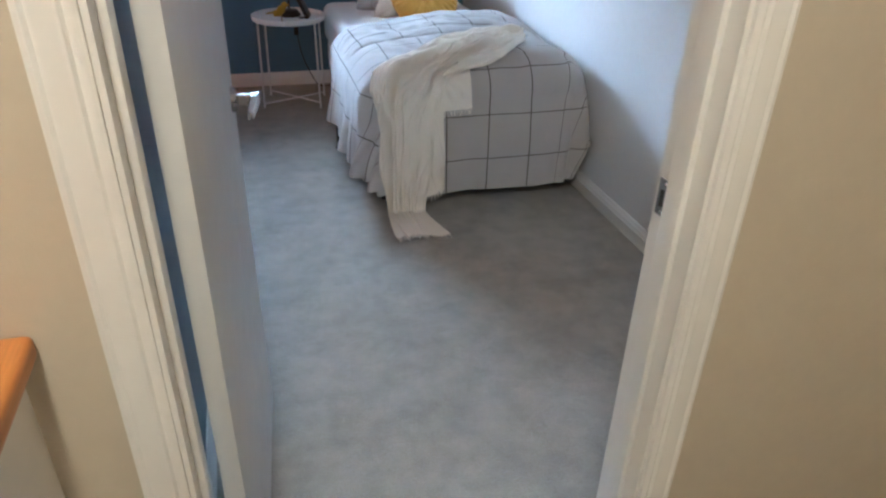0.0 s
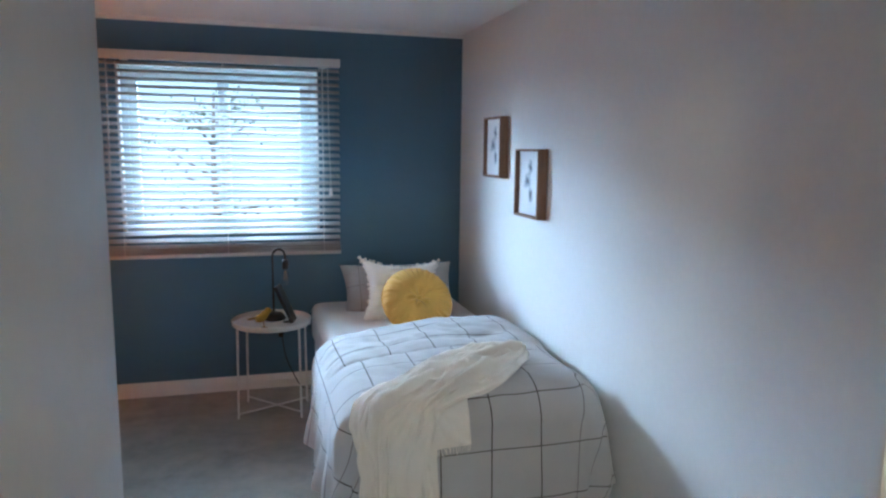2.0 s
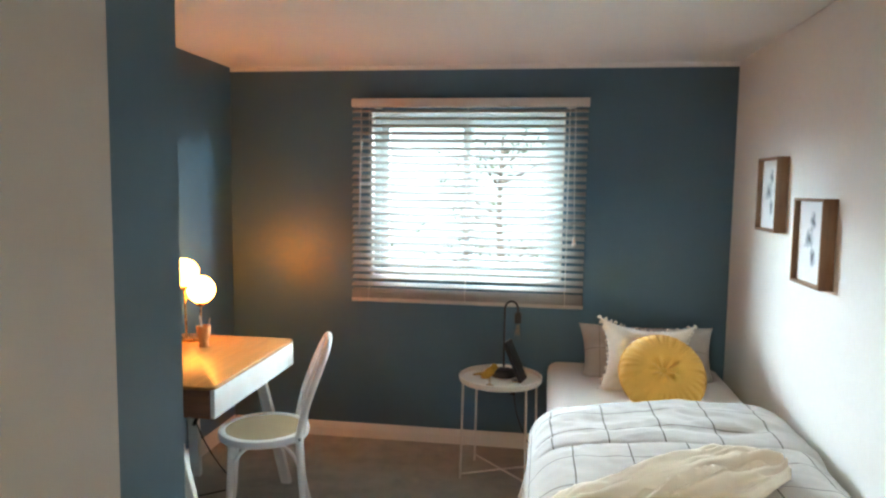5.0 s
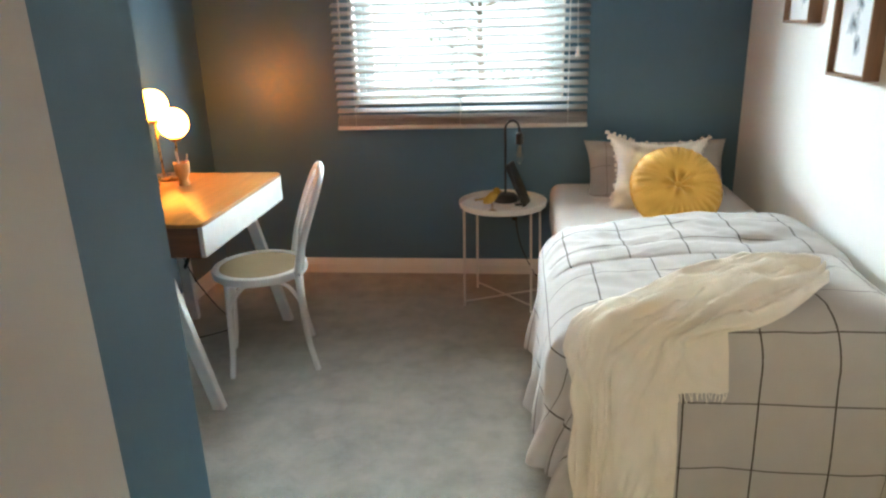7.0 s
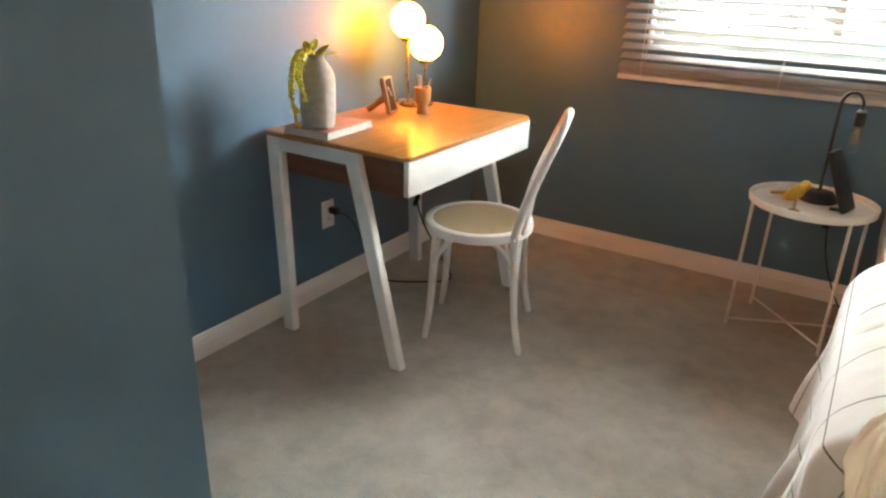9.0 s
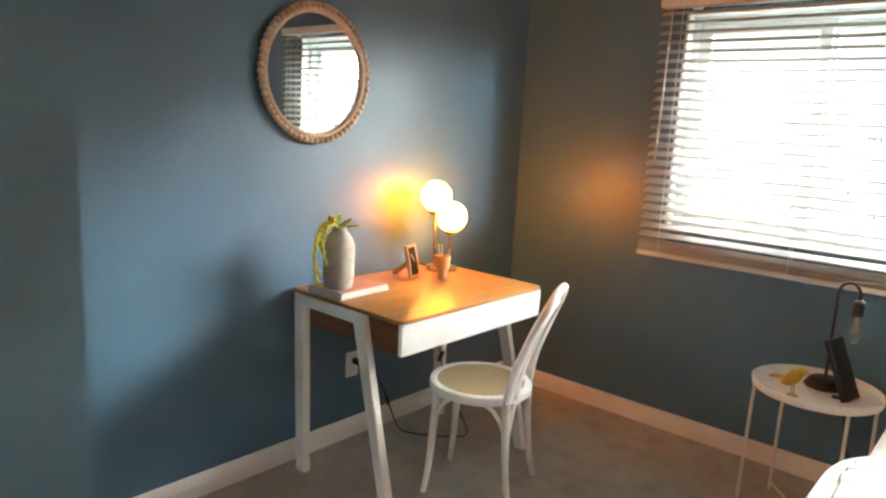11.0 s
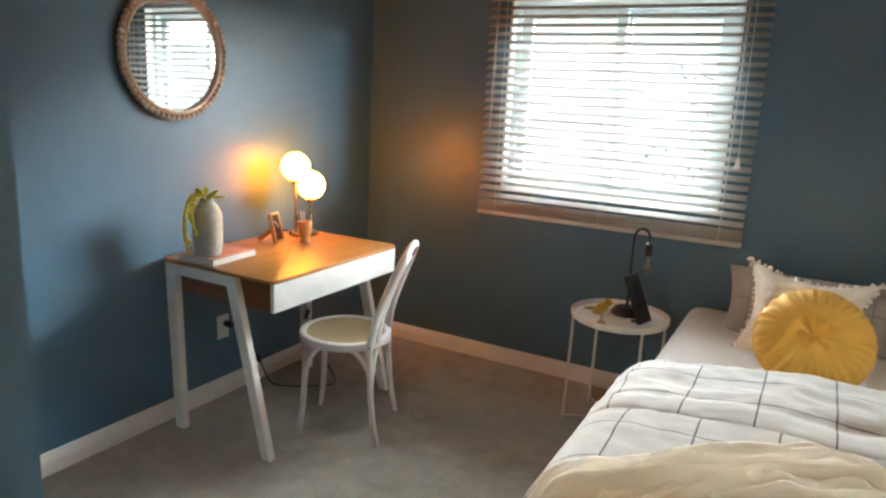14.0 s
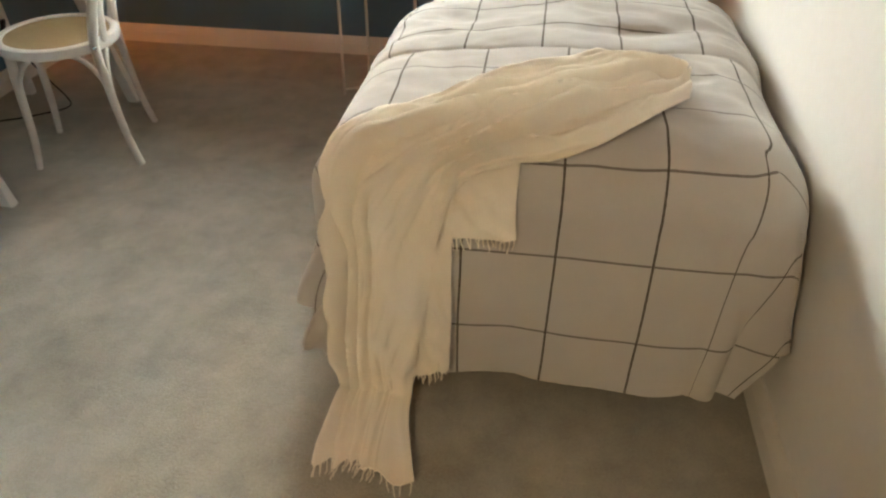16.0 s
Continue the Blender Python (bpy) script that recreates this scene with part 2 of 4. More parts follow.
def art_material():
    """A watercolour print: blue-grey blooms with dark hearts strung up the middle of white paper."""
    n = Nodes("botanical_print")
    sep = n.node("ShaderNodeSeparateXYZ")
    warp = n.node("ShaderNodeTexNoise", Scale=14.0, Detail=3.0, Roughness=0.6)
    n.link(n.coord.outputs["Object"], warp.inputs["Vector"])
    n.link(n.coord.outputs["Object"], sep.inputs[0])
    off = n.math("MULTIPLY", n.math("SUBTRACT", warp.outputs["Fac"], 0.5), 0.10)
    y, z = n.math("ADD", sep.outputs[1], off), n.math("SUBTRACT", sep.outputs[2], off)
    bloom = None
    for cy, cz, size in ((-0.012, 0.078, 0.030), (0.018, 0.012, 0.040), (-0.010, -0.062, 0.034)):
        dy, dz = n.math("SUBTRACT", y, cy), n.math("SUBTRACT", z, cz)
        dist = n.math("SQRT", n.math("ADD", n.math("MULTIPLY", dy, dy), n.math("MULTIPLY", dz, dz)))
        fall = n.math("MAXIMUM", n.math("SUBTRACT", 1.0, n.math("DIVIDE", dist, size * 1.25)), 0.0)
        bloom = fall if bloom is None else n.math("MAXIMUM", bloom, fall)
    petals = n.math("MULTIPLY", bloom, n.math("ADD", n.noise(55, 4, 0.7), 0.35))
    stalk = n.math("MULTIPLY", n.math("LESS_THAN", n.math("ABSOLUTE", n.math("SUBTRACT", y, 0.004)), 0.0022), n.math("LESS_THAN", n.math("ABSOLUTE", z), 0.115))
    col = n.ramp(petals, [(0.06, (0.74, 0.75, 0.76)), (0.24, (0.50, 0.53, 0.56)), (0.48, (0.24, 0.28, 0.33)), (0.72, (0.05, 0.055, 0.07))])
    col = n.mix(n.math("MULTIPLY", stalk, 0.6), col, (0.22, 0.25, 0.22))
    return n.done(col, 0.5)


M["cane"] = cane_material()
M["mirror"] = mirror_material()
M["pane"] = pane_material()
M["bulb"] = bulb_material()
M["art"] = art_material()
M["filament"] = gloss("filament", (0.55, 0.30, 0.10), 0.4, 0.6)

# ---------------------------------------------------------------- mesh helpers


def mesh_object(name, bm, material, parent=None, smooth=True, angle=38):
    me = bpy.data.meshes.new(name)
    bmesh.ops.recalc_face_normals(bm, faces=bm.faces)
    bm.to_mesh(me)
    bm.free()
    me.materials.append(material)
    if smooth:
        me.shade_smooth()
        me.set_sharp_from_angle(angle=radians(angle))
    ob = new(name, me)
    if parent:
        ob.parent = parent
    return ob


def part(name, bm, material, parent, label="", smooth=True, angle=38):
    ob = mesh_object(name, bm, material, parent, smooth, angle)
    if label:
        tagged(ob, label)
    return ob


def thing(name, m, label, category, group="", kind=""):
    ob = new(name)
    ob.empty_display_size = 0.05
    ob.matrix_world = m
    return tagged(ob, label, category, group, kind)


def setting(name, bm, material, label, category, smooth=False):
    return tagged(mesh_object(name, bm, material, None, smooth), label, category, "", "structure")


def box(x0, x1, y0, y1, z0, z1, bevel=0.0, segments=2, bm=None):
    own = bmesh.new()
    bmesh.ops.create_cube(own, size=1.0)
    for v in own.verts:
        v.co = Vector(((x0 + x1) / 2 + v.co.x * (x1 - x0), (y0 + y1) / 2 + v.co.y * (y1 - y0), (z0 + z1) / 2 + v.co.z * (z1 - z0)))
    if bevel:
        bmesh.ops.bevel(own, geom=own.edges[:], offset=bevel, segments=segments, affect="EDGES", profile=0.6)
    return merge(bm, own) if bm else own


def merge(bm, own):
    me = bpy.data.meshes.new("joined")
    own.to_mesh(me)
    own.free()
    bm.from_mesh(me)
    bpy.data.meshes.remove(me)
    return bm


def lathe(profile, steps=32, bm=None, center=(0, 0, 0)):
    """Turns (radius, z) pairs round the z axis; a radius of 0 closes the end."""
    bm = bm or bmesh.new()
    rings = []
    for r, z in profile:
        if r <= 1e-6:
            rings.append([bm.verts.new((center[0], center[1], center[2] + z))])
        else:
            rings.append([bm.verts.new((center[0] + r * math.cos(a), center[1] + r * math.sin(a), center[2] + z)) for a in (2 * math.pi * i / steps for i in range(steps))])
    for a, b in zip(rings, rings[1:]):
        for i in range(steps):
            j = (i + 1) % steps
            if len(a) == 1 and len(b) > 1:
                bm.faces.new((a[0], b[i], b[j]))
            elif len(b) == 1 and len(a) > 1:
                bm.faces.new((a[i], b[0], a[j]))
            elif len(a) > 1:
                bm.faces.new((a[i], b[i], b[j], a[j]))
    return bm


def tube(points, radius, steps=10, bm=None, closed=False, flat=1.0):
    """Sweeps a round section along points; radius may be a list; flat squashes it along the side direction."""
    bm = bm or bmesh.new()
    pts = [Vector(p) for p in points]
    radii = radius if isinstance(radius, (list, tuple)) else [radius] * len(pts)
    n = len(pts)
    side, rings = None, []
    for i, p in enumerate(pts):
        a, b = (pts[i - 1], pts[(i + 1) % n]) if closed else (pts[max(0, i - 1)], pts[min(n - 1, i + 1)])
        d = (b - a).normalized()
        if side is None:
            side = d.orthogonal().normalized()
        side = (side - d * side.dot(d)).normalized()
        up = d.cross(side)
        rings.append([bm.verts.new(p + (side * math.cos(t) * flat + up * math.sin(t)) * radii[i]) for t in (2 * math.pi * k / steps for k in range(steps))])
    pairs = list(zip(rings, rings[1:])) + ([(rings[-1], rings[0])] if closed else [])
    for a, b in pairs:
        for k in range(steps):
            bm.faces.new((a[k], a[(k + 1) % steps], b[(k + 1) % steps], b[k]))
    if not closed:
        bm.faces.new(rings[0][::-1])
        bm.faces.new(rings[-1])
    return bm


def smooth_path(points, per=8):
    """Catmull-Rom through the points."""
    pts = [Vector(p) for p in points]
    out = []
    for i in range(len(pts) - 1):
        p0, p1, p2, p3 = pts[max(0, i - 1)], pts[i], pts[i + 1], pts[min(len(pts) - 1, i + 2)]
        for k in range(per):
            t = k / per
            out.append(0.5 * ((2 * p1) + (p2 - p0) * t + (2 * p0 - 5 * p1 + 4 * p2 - p3) * t * t + (3 * p1 - p0 - 3 * p2 + p3) * t ** 3))
    return out + [pts[-1]]


def extrude_profile(profile, start, end, out, up):
    """A moulding: (u, v) points, u along out and v along up, run straight from start to end."""
    bm = bmesh.new()
    start, end, out, up = Vector(start), Vector(end), Vector(out), Vector(up)
    a = [bm.verts.new(start + out * u + up * v) for u, v in profile]
    b = [bm.verts.new(end + out * u + up * v) for u, v in profile]
    for i in range(len(a)):
        j = (i + 1) % len(a)
        bm.faces.new((a[i], a[j], b[j], b[i]))
    bm.faces.new(a[::-1])
    bm.faces.new(b)
    return bm


def surface(fn, nu, nv, uv=None, thickness=0.0, closed_u=False):
    """A sheet of nu x nv cells from fn(u, v) with u, v in 0..1; uv(u, v) gives cloth metres."""
    bm = bmesh.new()
    layer = bm.loops.layers.uv.new("UVMap")
    grid = [[bm.verts.new(fn(i / nu, j / nv)) for j in range(nv + 1)] for i in range(nu + (0 if closed_u else 1))]
    for i in range(nu):
        for j in range(nv):
            i2 = (i + 1) % len(grid)
            f = bm.faces.new((grid[i][j], grid[i2][j], grid[i2][j + 1], grid[i][j + 1]))
            if uv:
                for loop, (a, b) in zip(f.loops, ((i, j), (i + 1, j), (i + 1, j + 1), (i, j + 1))):
                    loop[layer].uv = uv(a / nu, b / nv)
    if thickness:
        thicken(bm, grid, layer, thickness)
    return bm


def thicken(bm, grid, layer, depth):
    """Backs an open sheet with a second one, depth behind it along its own normals, and closes the rim."""
    bm.normal_update()
    front = bm.faces[:]
    back = {v: bm.verts.new(v.co - v.normal * abs(depth)) for v in bm.verts[:]}
    for f in front:
        g = bm.faces.new([back[v] for v in reversed(f.verts)])
        for a, b in zip(g.loops, reversed(f.loops[:])):
            a[layer].uv = b[layer].uv
    rim = [row[0] for row in grid] + grid[-1][1:] + [row[-1] for row in grid[-2::-1]] + grid[0][-2:0:-1]
    for a, b in zip(rim, rim[1:] + rim[:1]):
        bm.faces.new((a, b, back[b], back[a]))


def fbm(x, y, z=0.0, octaves=3):
    return sum(noise.noise(Vector((x, y, z)) * 2 ** k) / 2 ** k for k in range(octaves))


def step(a, b, x):
    t = max(0.0, min(1.0, (x - a) / (b - a)))
    return t * t * (3 - 2 * t)


# ---------------------------------------------------------------- the shell of the room
WEST, EAST, NORTH, CEIL = -1.29, 1.60, 4.925, 2.21
PART_X, PART_Y = -0.089, 2.179          # outer corner of the closet block
DOOR_L, DOOR_R, DOOR_TOP = -0.017, 0.714, 2.03
HALL_Y, ROOM_Y = 0.885, 1.0
WIN = (-0.425, 0.69, 0.985, 1.955)      # x0, x1, z0, z1

setting("floor", box(-2.0, 1.75, -2.0, 5.1, -0.12, 0.0), M["carpet"], "grey cut-pile carpet, mottled by footprints", "carpet")
setting("ceiling", box(-1.45, 1.75, 1.0, 5.1, CEIL, CEIL + 0.12), M["ceiling"], "off-white painted ceiling", "ceiling")
bm = box(WEST - 0.12, WIN[0], NORTH, NORTH + 0.14, 0, CEIL)
box(WIN[1], EAST + 0.12, NORTH, NORTH + 0.14, 0, CEIL, bm=bm)
box(WIN[0], WIN[1], NORTH, NORTH + 0.14, 0, WIN[2], bm=bm)
box(WIN[0], WIN[1], NORTH, NORTH + 0.14, WIN[3], CEIL, bm=bm)
setting("wall_north", bm, M["blue"], "slate blue painted wall with the window", "wall")
setting("wall_west", box(WEST - 0.12, WEST, PART_Y - 0.1, NORTH, 0, CEIL), M["blue"], "slate blue painted wall behind the desk", "wall")
setting("wall_east", box(EAST, EAST + 0.12, ROOM_Y, NORTH, 0, CEIL), M["white_wall"], "off-white painted wall beside the bed", "wall")
bm = box(PART_X - 0.1, PART_X, ROOM_Y, PART_Y, 0, CEIL)
box(WEST, PART_X - 0.1, PART_Y - 0.1, PART_Y, 0, CEIL, bm=bm)
setting("wall_closet", bm, M["blue"], "slate blue painted closet block corner", "wall")
for nm, y0, y1, mat, lab in (("wall_south", HALL_Y + 0.06, ROOM_Y, M["white_wall"], "off-white inner face of the doorway wall"), ("wall_hall_north", HALL_Y, HALL_Y + 0.06, M["beige"], "beige painted hallway wall round the doorway")):
    x0, x1, top = (PART_X - 0.1, EAST + 0.12, CEIL) if nm == "wall_south" else (-2.0, EAST + 0.12, 2.32)
    bm = box(x0, DOOR_L - 0.018, y0, y1, 0, top)
    box(DOOR_R + 0.018, x1, y0, y1, 0, top, bm=bm)
    box(DOOR_L - 0.018, DOOR_R + 0.018, y0, y1, DOOR_TOP + 0.018, top, bm=bm)
    setting(nm, bm, mat, lab, "wall")

# hallway
setting("wall_hall_east", box(1.45, 1.57, -2.0, HALL_Y, 0, 2.32), M["beige"], "beige painted hallway wall", "wall")
setting("wall_hall_south", box(-2.0, 1.45, -2.12, -2.0, 0, 2.32), M["beige"], "beige painted hallway end wall", "wall")
setting("wall_hall_west", box(-2.12, -2.0, -2.12, HALL_Y, 0, 2.32), M["beige"], "beige painted stairwell wall", "wall")
setting("ceiling_hall", box(-2.12, 1.57, -2.12, HALL_Y, 2.32, 2.44), M["ceiling"], "off-white hallway ceiling", "ceiling")

# baseboards
BASE = [(0, 0), (0.016, 0), (0.016, 0.052), (0.013, 0.060), (0.012, 0.068), (0.007, 0.078), (0.005, 0.086), (0, 0.088)]


def baseboard(name, a, b, out, label):
    setting(name, extrude_profile(BASE, (*a, 0), (*b, 0), (*out, 0), (0, 0, 1)), M["trim"], label, "baseboard")


baseboard("baseboard_north", (WEST + 0.016, NORTH), (EAST - 0.016, NORTH), (0, -1), "white moulded baseboard under the window wall")
baseboard("baseboard_west", (WEST, PART_Y + 0.016), (WEST, NORTH), (1, 0), "white moulded baseboard behind the desk")
baseboard("baseboard_east", (EAST, ROOM_Y), (EAST, NORTH), (-1, 0), "white moulded baseboard beside the bed")
baseboard("baseboard_closet_side", (PART_X, ROOM_Y + 0.02), (PART_X, PART_Y), (1, 0), "white moulded baseboard on the closet side")
baseboard("baseboard_closet_front", (WEST, PART_Y), (PART_X + 0.016, PART_Y), (0, 1), "white moulded baseboard on the closet front")
setting("cornice_trim", box(WEST, EAST, NORTH - 0.006, NORTH, CEIL - 0.024, CEIL), M["ceiling"], "unpainted band under the ceiling over the window wall", "trim")

# door lining, stops and casings
CASE = [(0, 0), (0.066, 0), (0.066, 0.016), (0.058, 0.018), (0.052, 0.015), (0.046, 0.017), (0.026, 0.013), (0.020, 0.014), (0.015, 0.010), (0.009, 0.011), (0.004, 0.009), (0, 0.008)]
bm = box(DOOR_L - 0.018, DOOR_L, HALL_Y, ROOM_Y, 0, DOOR_TOP + 0.018)
box(DOOR_R, DOOR_R + 0.018, HALL_Y, ROOM_Y, 0, DOOR_TOP + 0.018, bm=bm)
box(DOOR_L, DOOR_R, HALL_Y, ROOM_Y, DOOR_TOP, DOOR_TOP + 0.018, bm=bm)
frame_1 = setting("door_frame", bm, M["trim"], "cream-lit white door lining with stops", "door frame")
for x0, x1 in ((DOOR_L, DOOR_L + 0.011), (DOOR_R - 0.011, DOOR_R)):
    part("door_stop", box(x0, x1, HALL_Y + 0.035, ROOM_Y - 0.038, 0, DOOR_TOP - 0.011, 0.003), M["trim"], frame_1)
part("door_stop", box(DOOR_L, DOOR_R, HALL_Y + 0.035, ROOM_Y - 0.038, DOOR_TOP - 0.011, DOOR_TOP, 0.003), M["trim"], frame_1)
for y, n in ((HALL_Y, -1), (ROOM_Y, 1)):
    side = "hall" if n < 0 else "room"
    left = DOOR_L - 0.007
    if n < 0:
        setting("trim_casing_left_" + side, extrude_profile([(u * 0.83, v) for u, v in CASE], (left, y, 0), (left, y, DOOR_TOP + 0.006), (-1, 0, 0), (0, n, 0)), M["trim"], "white moulded door casing", "casing", True)
    setting("trim_casing_right_" + side, extrude_profile([(u * 0.8, v) for u, v in CASE], (DOOR_R + 0.007, y, 0), (DOOR_R + 0.007, y, DOOR_TOP + 0.006), (1, 0, 0), (0, n, 0)), M["trim"], "white moulded door casing", "casing", True)
    setting("trim_casing_head_" + side, extrude_profile(CASE, (left - 0.055, y, DOOR_TOP + 0.0065), (DOOR_R + 0.060, y, DOOR_TOP + 0.0065), (0, 0, 1), (0, n, 0)), M["trim"], "white moulded door casing head", "casing", True)
strike = box(DOOR_R - 0.0025, DOOR_R, 0.958, 0.992, 0.906, 0.966, 0.001)
sp = part("strike_plate", strike, M["steel"], frame_1, "dark steel strike plate")
part("latch_hole", box(DOOR_R - 0.0045, DOOR_R - 0.0022, 0.966, 0.982, 0.922, 0.950), M["dark"], sp)
for z in (0.912, 0.960):
    part("screw", lathe([(0, 0.0015), (0.003, 0.001), (0.0035, 0)], 10), M["chrome"], sp).matrix_local = pose(DOOR_R - 0.0025, 0.975, z, 0, -90, 0)

# ---------------------------------------------------------------- door
DOOR_TURN = 86.2
door = thing("door_1", pose(0.0, ROOM_Y + 0.024, 0.012, 0, 0, DOOR_TURN), "plain white slab door standing open", "door", "", "structure")
part("leaf", box(0, 0.708, -0.034, 0, 0, 2.01, 0.0025), M["door"], door)
for side in (-1, 1):
    y0 = -0.035 if side < 0 else 0.0
    rose = part("rose", lathe([(0, 0.012), (0.022, 0.012), (0.026, 0.008), (0.027, 0)], 28), M["chrome"], door, "round chrome rose")
    rose.matrix_local = pose(0.640, y0, 0.905, 90 if side < 0 else -90, 0, 0)
    neck = part("neck", box(0.630, 0.652, min(y0, y0 + side * 0.058), max(y0, y0 + side * 0.058), 0.895, 0.916, 0.003), M["chrome"], door, "square chrome neck")
    bm = box(0.545, 0.652, min(y0 + side * 0.040, y0 + side * 0.060), max(y0 + side * 0.040, y0 + side * 0.060), 0.892, 0.918, 0.004, 3)
    for v in bm.verts:
        f = min(1.0, max(0.0, (0.640 - v.co.x) / 0.095))
        v.co.y = y0 + side * 0.050 + (v.co.y - y0 - side * 0.050) * (1 - 0.45 * f) - side * 0.008 * f * f
        v.co.z = 0.905 + (v.co.z - 0.905) * (1 - 0.35 * f) - 0.006 * f * f
    part("lever", bm, M["chrome"], door, "tapered chrome lever handle")
part("latch_plate", box(0.708, 0.7095, -0.029, -0.006, 0.877, 0.933), M["steel"], door)

# ---------------------------------------------------------------- window and what lies outside it
x0, x1, z0, z1 = WIN
win = thing("window_1", pose(0, 0, 0), "white vinyl two-pane sliding window, bright daylight behind", "window", "", "structure")
yo = NORTH + 0.055
bm = box(x0, x0 + 0.045, yo, yo + 0.08, z0, z1)
box(x1 - 0.045, x1, yo, yo + 0.08, z0, z1, bm=bm)
box(x0 + 0.045, x1 - 0.045, yo, yo + 0.08, z0, z0 + 0.045, bm=bm)
box(x0 + 0.045, x1 - 0.045, yo, yo + 0.08, z1 - 0.045, z1, bm=bm)
part("window_frame", bm, M["vinyl"], win, smooth=False)
xm = 0.136


def sash(a, b, y, st):
    bm = box(a, a + st, y, y + 0.03, z0 + 0.046, z1 - 0.046, 0.003)
    box(b - st, b, y, y + 0.03, z0 + 0.046, z1 - 0.046, 0.003, bm=bm)
    box(a + st, b - st, y, y + 0.03, z0 + 0.046, z0 + 0.046 + 0.046, 0.003, bm=bm)
    box(a + st, b - st, y, y + 0.03, z1 - 0.046 - 0.046, z1 - 0.046, 0.003, bm=bm)
    s = part("sash", bm, M["vinyl"], win)
    p = part("pane", box(a + st, b - st, y + 0.012, y + 0.016, z0 + 0.092, z1 - 0.092), M["pane"], s, smooth=False)
    p.visible_shadow = False


sash(x0 + 0.046, xm + 0.024, yo + 0.008, 0.050)
sash(xm - 0.018, x1 - 0.046, yo + 0.042, 0.058)
part("window_sill", box(x0, x1, NORTH - 0.004, yo, z0, z0 + 0.012, 0.003), M["trim"], win)
bm = box(x0, x0 + 0.01, NORTH - 0.002, yo, z0 + 0.012, z1 - 0.01)
box(x1 - 0.01, x1, NORTH - 0.002, yo, z0 + 0.012, z1 - 0.01, bm=bm)
box(x0, x1, NORTH - 0.002, yo, z1 - 0.01, z1, bm=bm)
part("reveal", bm, M["trim"], win, smooth=False)

# ---------------------------------------------------------------- blind
BX0, BX1, BZ0, BZ1 = -0.520, 0.816, 0.850, 2.016
blind = thing("venetian_blind", pose(0, 0, 0), "white slatted venetian blind lowered with open slats", "blind")
part("headrail", box(BX0, BX1, 4.838, 4.900, BZ1 - 0.046, BZ1, 0.003), M["blind_rail"], blind)
for bx in (BX0 + 0.12, BX1 - 0.12):
    part("bracket", box(bx, bx + 0.04, 4.90, NORTH, BZ1 - 0.05, BZ1 - 0.01), M["white_metal"], blind)
slat_mesh = None
N_SLATS = 28
for i in range(N_SLATS):
    z = BZ1 - 0.066 - i * 0.0415
    if z < BZ0 + 0.085:
        z = BZ0 + 0.066 - 0.0165 * (i - N_SLATS + 3)
    if slat_mesh is None:
        own = bmesh.new()
        sec = [(-0.025, -0.0012), (-0.012, 0.0006), (0.0, 0.0014), (0.012, 0.0006), (0.025, -0.0012), (0.025, -0.0040), (0.012, -0.0022), (0.0, -0.0014), (-0.012, -0.0022), (-0.025, -0.0040)]
        a = [own.verts.new((BX0 + 0.004, p, q)) for p, q in sec]
        b = [own.verts.new((BX1 - 0.006, p, q)) for p, q in sec]
        for k in range(len(sec)):
            own.faces.new((a[k], a[(k + 1) % len(sec)], b[(k + 1) % len(sec)], b[k]))
        own.faces.new(a[::-1])
        own.faces.new(b)
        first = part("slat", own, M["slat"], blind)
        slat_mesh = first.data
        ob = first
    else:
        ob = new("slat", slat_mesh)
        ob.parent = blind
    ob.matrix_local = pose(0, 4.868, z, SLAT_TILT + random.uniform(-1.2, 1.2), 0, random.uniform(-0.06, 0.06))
part("bottom_rail", box(BX0 + 0.002, BX1 - 0.004, 4.842, 4.894, BZ0, BZ0 + 0.020, 0.004), M["blind_rail"], blind)
for lx in (BX0 + 0.105, 0.148, BX1 - 0.105):
    for ly in (4.8425, 4.8935):
        part("ladder_cord", tube([(lx, ly, BZ0 + 0.015), (lx, ly, BZ1 - 0.045)], 0.0013, 6), M["cord"], blind)
wand = part("tilt_wand", tube([(BX0 + 0.062, 4.832, BZ1 - 0.05), (BX0 + 0.052, 4.828, BZ1 - 0.72)], 0.004, 8), M["slat"], blind, "white tilt wand")
part("hook", tube([(BX0 + 0.062, 4.840, BZ1 - 0.03), (BX0 + 0.062, 4.832, BZ1 - 0.052)], 0.002, 6), M["white_metal"], wand)
cordp = smooth_path([(BX1 - 0.075, 4.836, BZ1 - 0.04), (BX1 - 0.072, 4.834, 1.6), (BX1 - 0.064, 4.834, 1.25)], 5)
cord = part("pull_cord", tube(cordp, 0.0016, 6), M["cord"], blind)
part("tassel", lathe([(0, 0.05), (0.006, 0.045), (0.010, 0.02), (0.014, 0.004), (0.012, 0), (0, 0)], 14, center=(BX1 - 0.064, 4.834, 1.205)), M["plate"], cord, "white plastic cord tassel")

# ---------------------------------------------------------------- desk
desk = thing("desk", pose(-0.95, 3.82, 0), "walnut-topped writing desk with white drawer and slanted white legs", "desk")
DX0, DX1, DY0, DY1 = -0.305, 0.305, -0.430, 0.430


